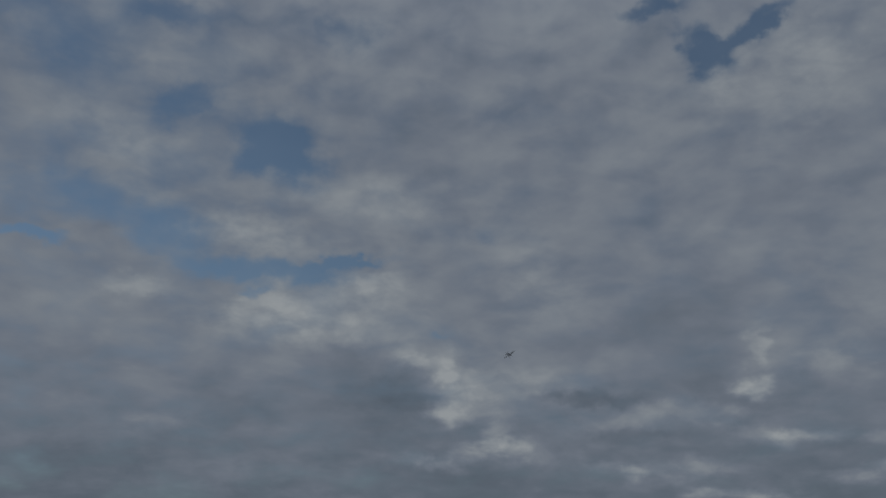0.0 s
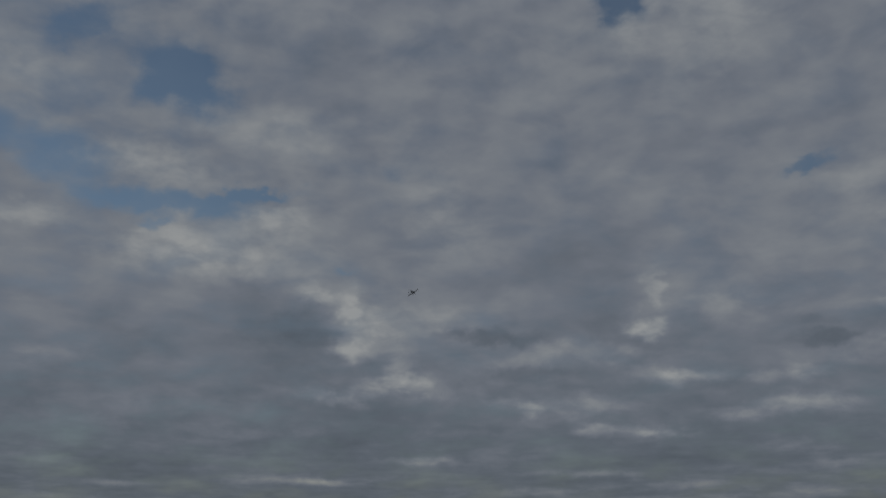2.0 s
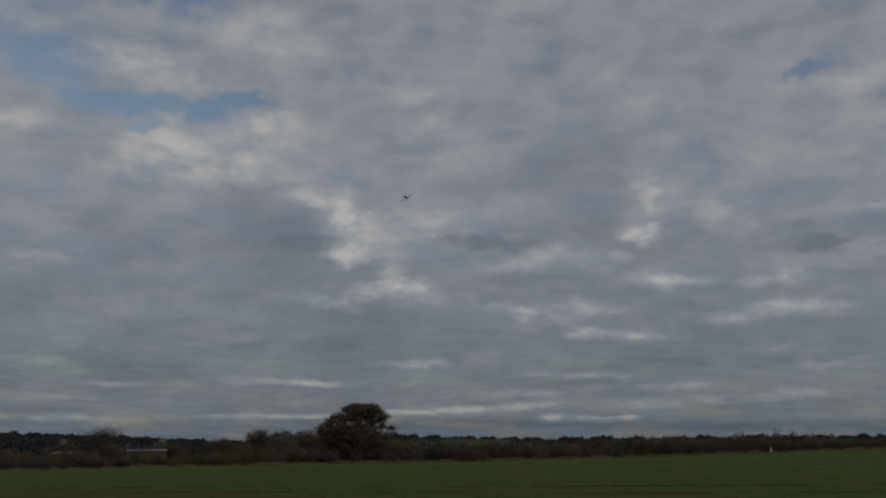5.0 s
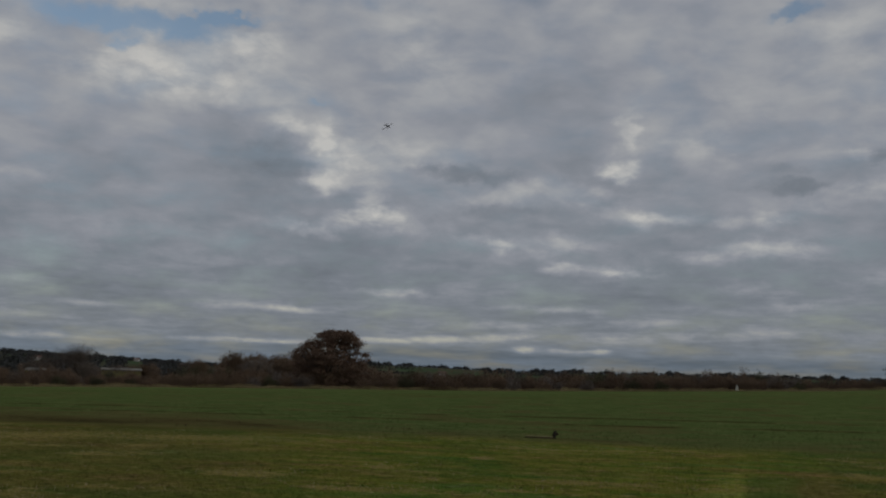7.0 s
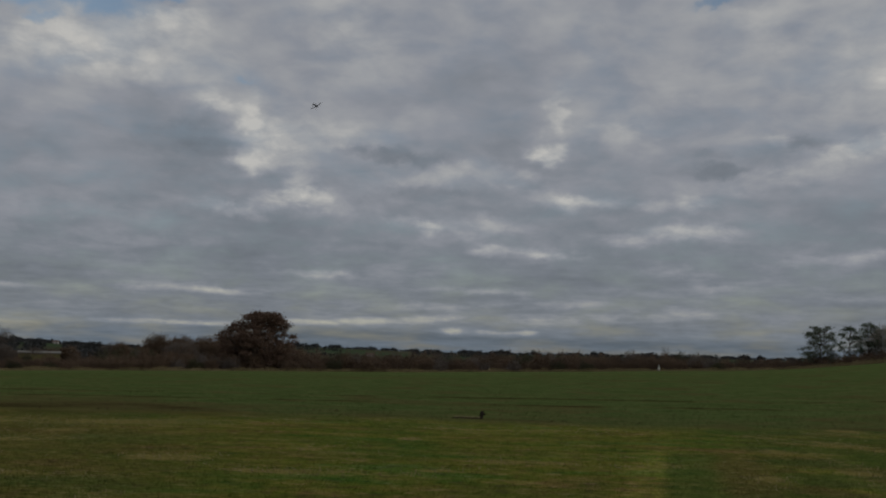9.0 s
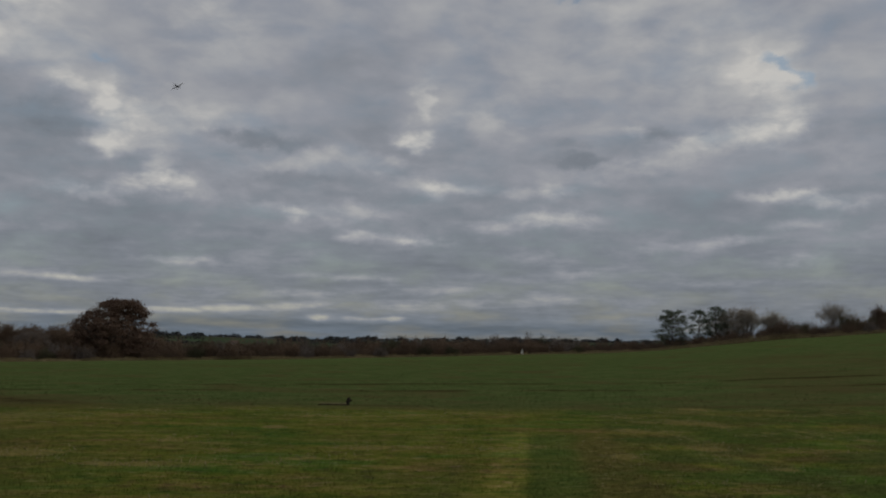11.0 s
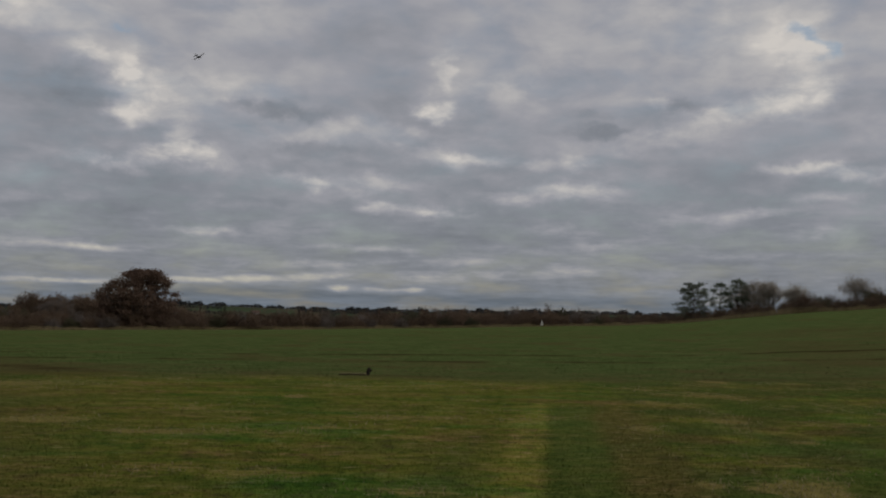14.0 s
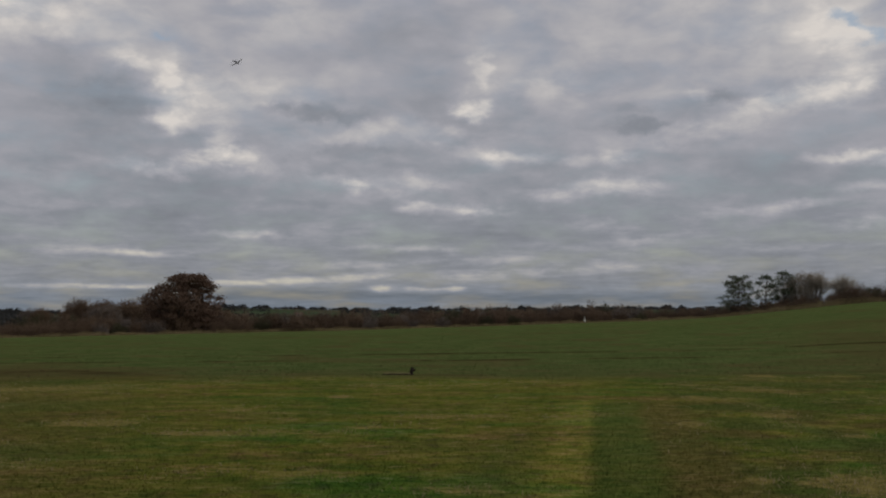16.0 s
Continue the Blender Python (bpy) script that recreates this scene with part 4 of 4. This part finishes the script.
def far_woods():
    """Distant copses, hedgerows and the wooded skyline."""
    rs = np.random.RandomState(3)
    pts, size = [], []
    for az in np.arange(-60, 85, 0.07):                      # skyline
        for _ in range(2):
            r = 2300 + rs.uniform(-200, 350)
            pts.append((az + rs.uniform(-0.1, 0.1), r)), size.append(rs.uniform(4, 8) * (0.15 + 2.4 * float(value_noise(np.array([az * 2.3]), np.array([0.0]), 13)[0]) ** 1.5))
    for k in range(46):                                      # hedgerows and copses across the valley
        a0, r0 = rs.uniform(-55, 80), rs.uniform(420, 2000)
        slope = rs.uniform(-40, 40)
        for s in np.arange(0, rs.uniform(4, 14), 5.5 / r0 * 57.3 * rs.uniform(0.8, 1.4)):
            pts.append((a0 + s, r0 + slope * s * 0.4 + rs.uniform(-6, 6))), size.append(rs.uniform(4, 8.5))
    for k in range(1300):                                    # woodland on the near hill
        pts.append((rs.uniform(-32, -4.5), rs.uniform(420, 2300))), size.append(rs.uniform(6, 10))
    pts, size = np.array(pts), np.array(size)
    clear = ~((np.abs(pts[:, 0] - 11.6) < 2.2) & (pts[:, 1] > 1150) & (pts[:, 1] < 2080))      # the green pasture
    for az, r, *_ in HOUSES:                                 # nothing grows before the farmhouses
        clear &= (np.abs(pts[:, 0] - az) > 0.28) | (pts[:, 1] > r)
    pts, size = pts[clear], size[clear]
    x, y = pts[:, 1] * np.sin(np.radians(pts[:, 0])), pts[:, 1] * np.cos(np.radians(pts[:, 0]))
    z = height(x, y)
    n = 42
    d = rs.normal(0, 1, (len(x), n, 3))
    d /= np.linalg.norm(d, axis=2)[..., None]
    d *= rs.uniform(0.4, 1, (len(x), n, 1)) ** 0.5
    c = np.stack([x, y, z], -1)[:, None] + d * (size[:, None, None] * np.array([0.55, 0.55, 0.5])) + np.array([0, 0, 0.45]) * size[:, None, None]
    u = rs.normal(0, 1, c.shape) * size[:, None, None] * 0.13
    v = rs.normal(0, 1, c.shape) * size[:, None, None] * 0.13
    tri = np.stack([c - u, c + u * 0.6 - v, c + v], 2).reshape(-1, 3)
    ob = new("far_woods", mesh("far_woods", tri, np.arange(len(tri)).reshape(-1, 3), FAR_LEAF))
    tagged(ob, "dark distant copses, hedgerows and wooded skyline", "woodland", kind="stuff")


far_woods()

# ---------------------------------------------------------------- things about the field


def box(bm, x, y, z, m=Matrix.Identity(4), bevel=0.0):
    made = bmesh.ops.create_cube(bm, size=1, matrix=m @ Matrix.Diagonal((x, y, z, 1)))
    if bevel:
        edges = list({e for v in made["verts"] for e in v.link_edges})
        bmesh.ops.bevel(bm, geom=edges, offset=bevel, segments=2, affect="EDGES")
    return bm


def loft(sections, n=12):
    """A closed skin over elliptic sections (x, centre z, half width, half height)."""
    verts, faces = [], []
    for x, z, w, h in sections:
        for i in range(n):
            a = 2 * math.pi * i / n
            verts.append((x, math.cos(a) * w, z + math.sin(a) * h))
    for k in range(len(sections) - 1):
        for i in range(n):
            j = (i + 1) % n
            faces.append((k * n + i, k * n + j, (k + 1) * n + j, (k + 1) * n + i))
    faces.append(tuple(range(n))[::-1])
    faces.append(tuple((len(sections) - 1) * n + i for i in range(n)))
    return verts, faces


def aerofoil(root_chord, tip_chord, span, thick, sweep=0.0, rise=0.0, flip=1):
    """Half a wing along y with a rounded section and tip."""
    verts, faces = [], []
    steps = [0, 0.35, 0.7, 0.9, 0.97, 1.0]
    ring = [(0.5, 0.0), (0.42, 0.55), (0.2, 1.0), (-0.15, 0.75), (-0.5, 0.05), (-0.15, -0.3), (0.2, -0.45), (0.42, -0.35)]
    for s in steps:
        c = root_chord + (tip_chord - root_chord) * s
        c *= 1.0 if s < 0.9 else math.sqrt(max(0.03, 1 - ((s - 0.9) / 0.1) ** 2 * 0.9))
        for u, w in ring:
            verts.append((u * c - sweep * s, flip * span * s, rise * s + w * thick * c))
    n = len(ring)
    for k in range(len(steps) - 1):
        for i in range(n):
            j = (i + 1) % n
            faces.append((k * n + i, k * n + j, (k + 1) * n + j, (k + 1) * n + i))
    faces.append(tuple(range(n)))
    faces.append(tuple((len(steps) - 1) * n + i for i in range(n)))
    return verts, faces


def moved(source, m):
    return [m @ Vector(v) for v in source[0]], source[1]


def model_aircraft():
    """A radio-controlled low-wing aeroplane, 1.6 m across, flying off to the right."""
    az, el, r = radians(7.25), radians(15.1), 112.0
    eye = Vector((0, 0, EYE))
    at = eye + Vector((math.sin(az) * math.cos(el), math.cos(az) * math.cos(el), math.sin(el))) * r
    m = Matrix.Translation(at) @ Matrix.Rotation(radians(58), 4, "Z") @ Matrix.Rotation(radians(-6), 4, "Y") @ Matrix.Rotation(radians(-26), 4, "X")
    root = thing("model_aircraft", m, "dark radio-controlled propeller aeroplane in flight, banking", "aircraft")
    part("fuselage", loft([(-0.66, 0.03, 0.012, 0.03), (-0.45, 0.02, 0.04, 0.055), (-0.1, 0.0, 0.075, 0.095), (0.2, 0.0, 0.085, 0.10), (0.38, 0.0, 0.085, 0.09), (0.46, 0.0, 0.07, 0.075)]), PLANE_SKIN, root, shade=True)
    part("cowling", loft([(0.46, 0.0, 0.078, 0.08), (0.52, 0.0, 0.075, 0.076), (0.555, 0.0, 0.05, 0.05)]), PLANE_SKIN, root, shade=True)
    part("spinner", loft([(0.556, 0.0, 0.032, 0.032), (0.60, 0.0, 0.022, 0.022), (0.625, 0.0, 0.004, 0.004)]), PLANE_SKIN, root, shade=True)
    part("canopy", loft([(-0.14, 0.08, 0.02, 0.01), (-0.02, 0.10, 0.052, 0.06), (0.12, 0.10, 0.055, 0.07), (0.22, 0.085, 0.03, 0.02)]), PLANE_CANOPY, root, "smoked canopy", True)
    for flip in (1, -1):
        part("wing", moved(aerofoil(0.30, 0.20, 0.80, 0.075, 0.02, 0.06, flip), pose(0.14, 0, -0.05)), PLANE_SKIN, root)
        part("tailplane", moved(aerofoil(0.18, 0.12, 0.30, 0.05, 0.02, 0.0, flip), pose(-0.56, 0, 0.04)), PLANE_SKIN, root)
    part("fin", moved(aerofoil(0.20, 0.10, 0.24, 0.05, 0.07), pose(-0.57, 0, 0.04, 90)), PLANE_SKIN, root)
    for s in (1, -1):
        leg_v, leg_f = [], []
        tube(leg_v, leg_f, Vector((0.26, 0.10 * s, -0.07)), Vector((0.30, 0.19 * s, -0.24)), 0.010, 0.008, 6)
        leg = part("undercarriage_leg", (leg_v, leg_f), PLANE_SKIN, root)
        bm = bmesh.new()
        bmesh.ops.create_cone(bm, cap_ends=True, segments=16, radius1=0.048, radius2=0.048, depth=0.03, matrix=pose(0.30, 0.20 * s, -0.25, 90))
        bmesh.ops.bevel(bm, geom=[e for e in bm.edges if e.calc_length() < 0.025], offset=0.006, segments=2, affect="EDGES")
        part("wheel", bm, RUBBER, leg)
    bm = bmesh.new()
    for turn in (20, 200):
        box(bm, 0.008, 0.028, 0.15, pose(0.60, 0, 0, turn) @ pose(0, 0, 0.085, 0, 0, 22), 0.003)
    part("propeller", bm, RUBBER, root)


model_aircraft()


def stub_post():
    p = spot(18.05, 26.6, -0.03)
    root = thing("stub_post", stand(p, radians(12)), "short dark weathered post stub at the strip's edge", "post")
    verts, faces = [], []
    a, r = Vector((0, 0, 0)), 0.055
    for dx, dz, q in ((0.002, 0.07, 1.0), (0.010, 0.07, 0.95), (0.024, 0.05, 0.9), (0.03, 0.03, 0.6)):
        b = a + Vector((dx, 0, dz))
        tube(verts, faces, a, b, r, r * q, 9)
        a, r = b, r * q
    faces.append(tuple(range(len(verts) - 9, len(verts))))
    part("stub", (verts, faces), DARK_WOOD, root)
    bm = box(bmesh.new(), 0.14, 0.06, 0.06, pose(0.07, 0, 0.13, 0, -18, 0), 0.012)
    part("broken_rail_end", bm, DARK_WOOD, root)
    q = spot(17.2, 26.4, 0.035)
    board = thing("timber_board", stand(q, radians(-20)), "long pale timber board lying on the grass", "board")
    part("plank", box(bmesh.new(), 0.74, 0.12, 0.030, pose(0, 0, 0, 4, 0, 2), 0.006), TAN_WOOD, board)
    part("batten", box(bmesh.new(), 0.88, 0.05, 0.035, pose(0.02, -0.06, -0.03, 0, 0, 3), 0.006), DARK_WOOD, board)


stub_post()


def marker_flag():
    root = thing("marker_flag", stand(spot(28.62, 169, -0.02), radians(-28)), "small white cloth marker hung on a short pole", "flag")
    v, f = [], []
    tube(v, f, Vector((0, 0, -0.1)), Vector((0.06, 0, 1.25)), 0.022, 0.016, 8)
    part("pole", (v, f), TAN_WOOD, root)
    bm = bmesh.new()
    rows = 8
    grid = []
    for i in range(rows + 1):
        s = i / rows
        w = 0.06 + 0.44 * s
        grid.append([bm.verts.new((0.06 - 0.03 * s + w * (j / 6 - 0.35), 0.05 * math.sin(j * 1.7 + s * 3) * (0.4 + s), 1.18 - 0.95 * s)) for j in range(7)])
    for i in range(rows):
        for j in range(6):
            bm.faces.new((grid[i][j], grid[i][j + 1], grid[i + 1][j + 1], grid[i + 1][j]))
    bmesh.ops.solidify(bm, geom=bm.faces[:], thickness=0.02)
    part("cloth", bm, WHITE_CLOTH, root, "white folded cloth", True)


marker_flag()


def farmhouse(az, r, wide, deep, tall, turn):
    root = thing("farmhouse", stand(spot(az, r, -0.3), turn), "small distant pale farmhouse with a brown roof", "house", "distant farmhouses")
    part("wall", box(bmesh.new(), wide, deep, tall, pose(0, 0, tall / 2)), RENDERED_WALL, root)
    h, o = tall * 0.6, 0.4
    x, y = wide / 2 + o, deep / 2 + o
    roof = [(-x, -y, tall), (x, -y, tall), (x, y, tall), (-x, y, tall), (-x, 0, tall + h), (x, 0, tall + h)]
    part("roof", (roof, [(0, 1, 5, 4), (2, 3, 4, 5), (0, 4, 3), (1, 2, 5), (3, 2, 1, 0)]), ROOF_TILE, root, "brown tiled roof")
    part("chimney", box(bmesh.new(), 0.7, 0.7, 1.6, pose(wide * 0.35, 0, tall + h * 0.95)), ROOF_TILE, root)
    for i in (-1, 1):
        for z in (0.28, 0.72):
            part("window", box(bmesh.new(), 1.0, 0.08, 1.1, pose(i * wide * 0.27, -deep / 2 - 0.03, tall * z)), WINDOW_DARK, root)


for row in HOUSES:
    farmhouse(*row)


def long_shed(az, r, wide, tall, turn, label):
    """A low field shed whose pale sheet roof shows over the hedge."""
    root = thing("field_shed", stand(spot(az, r, -0.1), turn), label, "shed", "field sheds behind the hedge")
    part("wall", box(bmesh.new(), wide, 3.0, tall, pose(0, 0, tall / 2)), TAN_WOOD, root, "brown boarded walls")
    bm = box(bmesh.new(), wide + 0.3, 3.5, 0.10, pose(0, 0, tall + 0.20, 6), 0.02)
    part("roof", bm, PALE_SHEET, root, "pale weathered sheet roof")
    for x in (-wide * 0.3, wide * 0.3):
        part("door", box(bmesh.new(), 1.6, 0.06, 2.0, pose(x, -1.54, 1.0)), DARK_WOOD, root, "dark plank door")


long_shed(-7.7, 187, 7.0, 2.75, radians(6), "long low shed with a pale sheet roof behind the hedge")
long_shed(-12.2, 190, 3.4, 2.6, radians(2), "short low shed with a pale sheet roof behind the hedge")

# ---------------------------------------------------------------- grasses


def blades(rs, x, y, tall, wide, lean):
    """Single blades, each bent over flat to the way it leans."""
    n = len(x)
    z = height(x, y)
    a = rs.uniform(0, 2 * math.pi, n)
    h = tall * rs.uniform(0.5, 1.3, n)
    w = wide * rs.uniform(0.6, 1.3, n) / 2
    reach = h * lean * rs.uniform(0.5, 1.2, n)
    top = np.stack([x + np.cos(a) * reach, y + np.sin(a) * reach, z + h], -1)
    dx, dy = -np.sin(a) * w, np.cos(a) * w
    tri = np.stack([np.stack([x - dx, y - dy, z - 0.01], -1), np.stack([x + dx, y + dy, z - 0.01], -1), top], 1).reshape(-1, 3)
    return tri, np.arange(n * 3).reshape(-1, 3)


def scatter(rs, n, a0, a1, r0, r1, bias):
    az = np.radians(rs.uniform(a0, a1, n))
    r = r0 + (r1 - r0) * rs.uniform(0, 1, n) ** bias
    return r * np.sin(az), r * np.cos(az)


def spread_cover(me, cover, zone):
    """Three corners of each blade take the cover of its root."""
    for key, data in (("cover", cover), ("zone", zone)):
        at = me.attributes.new(key, "FLOAT_COLOR", "POINT")
        at.data.foreach_set("color", np.ascontiguousarray(np.repeat(data, 3, 0), np.float32).ravel())


rs = np.random.RandomState(8)
a = radians(ROW_AZ)
x, y = scatter(rs, 300000, -22, 58, 6.5, 28, 1.25)
cover, zone = covers(x, y)
fit = (cover[:, 0] < 0.5) & (rs.uniform(0, 1, len(x)) > cover[:, 1] * 0.7)
ob = new("mown_grass", mesh("mown_grass", *blades(rs, x[fit], y[fit], 0.022, 0.013, 2.7), BLADE))
spread_cover(ob.data, cover[fit], zone[fit])
tagged(ob, "short mown green and yellowing grass blades", "grass", kind="stuff")
straw = (cover[:, 0] < 0.6) & (rs.uniform(0, 1, len(x)) < cover[:, 1] * 0.30)
ob = new("dry_grass", mesh("dry_grass", *blades(rs, x[straw], y[straw], 0.040, 0.012, 1.4), DRY_STEM))
tagged(ob, "bleached straw-coloured cut grass lying in patches", "grass", kind="stuff")

x, y = scatter(rs, 260000, -25, 60, 24, 120, 1.6)
ahead, side = x * math.sin(a) + y * math.cos(a), x * math.cos(a) - y * math.sin(a)
drill = np.round(ahead / 0.22) * 0.22 + rs.normal(0, 0.03, len(x))
x, y = drill * math.sin(a) + side * math.cos(a), drill * math.cos(a) - side * math.sin(a)
cover, zone = covers(x, y)
fit = (cover[:, 0] > 0.5) & (rs.uniform(0.0, 0.7, len(x)) > cover[:, 2]) & (zone[:, 1] < 0.3)
ob = new("young_crop", mesh("young_crop", *blades(rs, x[fit], y[fit], 0.030, 0.030, 2.8), BLADE))
spread_cover(ob.data, cover[fit], zone[fit])
tagged(ob, "young green winter crop in drilled rows", "crop", kind="stuff")

az = rs.uniform(-32, 64, 42000)
r = edge(az)[0] + rs.normal(-2.5, 0.5, len(az))
tall = 0.15 + 0.75 * value_noise(az * 2.3, az * 0, 71) + 0.5 * np.exp(-((az - 43) / 3.5) ** 2)
x, y = r * np.sin(np.radians(az)), r * np.cos(np.radians(az))
ob = new("tall_dry_grass", mesh("tall_dry_grass", *blades(rs, x, y, tall, 0.05, 0.6), DRY_STEM))
tagged(ob, "tall pale dead grass along the foot of the hedge", "grass", kind="stuff")


def soil_clods():
    """Turned lumps of earth along the wheel tracks."""
    n = 900
    k = rs.randint(0, len(FURROWS) - 2, n)
    d = np.array([f[0] for f in FURROWS])[k] + rs.normal(0, 0.2, n)
    s = rs.uniform(-30, 45, n)
    x, y = d * math.sin(a) + s * math.cos(a), d * math.cos(a) - s * math.sin(a)
    z = height(x, y)
    size = rs.uniform(0.012, 0.035, n)
    base = np.array([(1, 0, 0), (-1, 0, 0), (0, 1, 0), (0, -1, 0), (0, 0, 1), (0, 0, -0.6)], float)
    v = base[None] * size[:, None, None] * rs.uniform(0.6, 1.4, (n, 6, 3)) + base[None] * 0
    v += np.stack([x, y, z + size * 0.25], -1)[:, None]
    f = np.array([(0, 2, 4), (2, 1, 4), (1, 3, 4), (3, 0, 4), (2, 0, 5), (1, 2, 5), (3, 1, 5), (0, 3, 5)])
    faces = (np.arange(n)[:, None, None] * 6 + f[None]).reshape(-1, 3)
    ob = new("soil_clods", mesh("soil_clods", v.reshape(-1, 3), faces, SOIL_CLOD))
    tagged(ob, "dark turned soil clods along the wheel tracks", "soil", kind="stuff")


soil_clods()
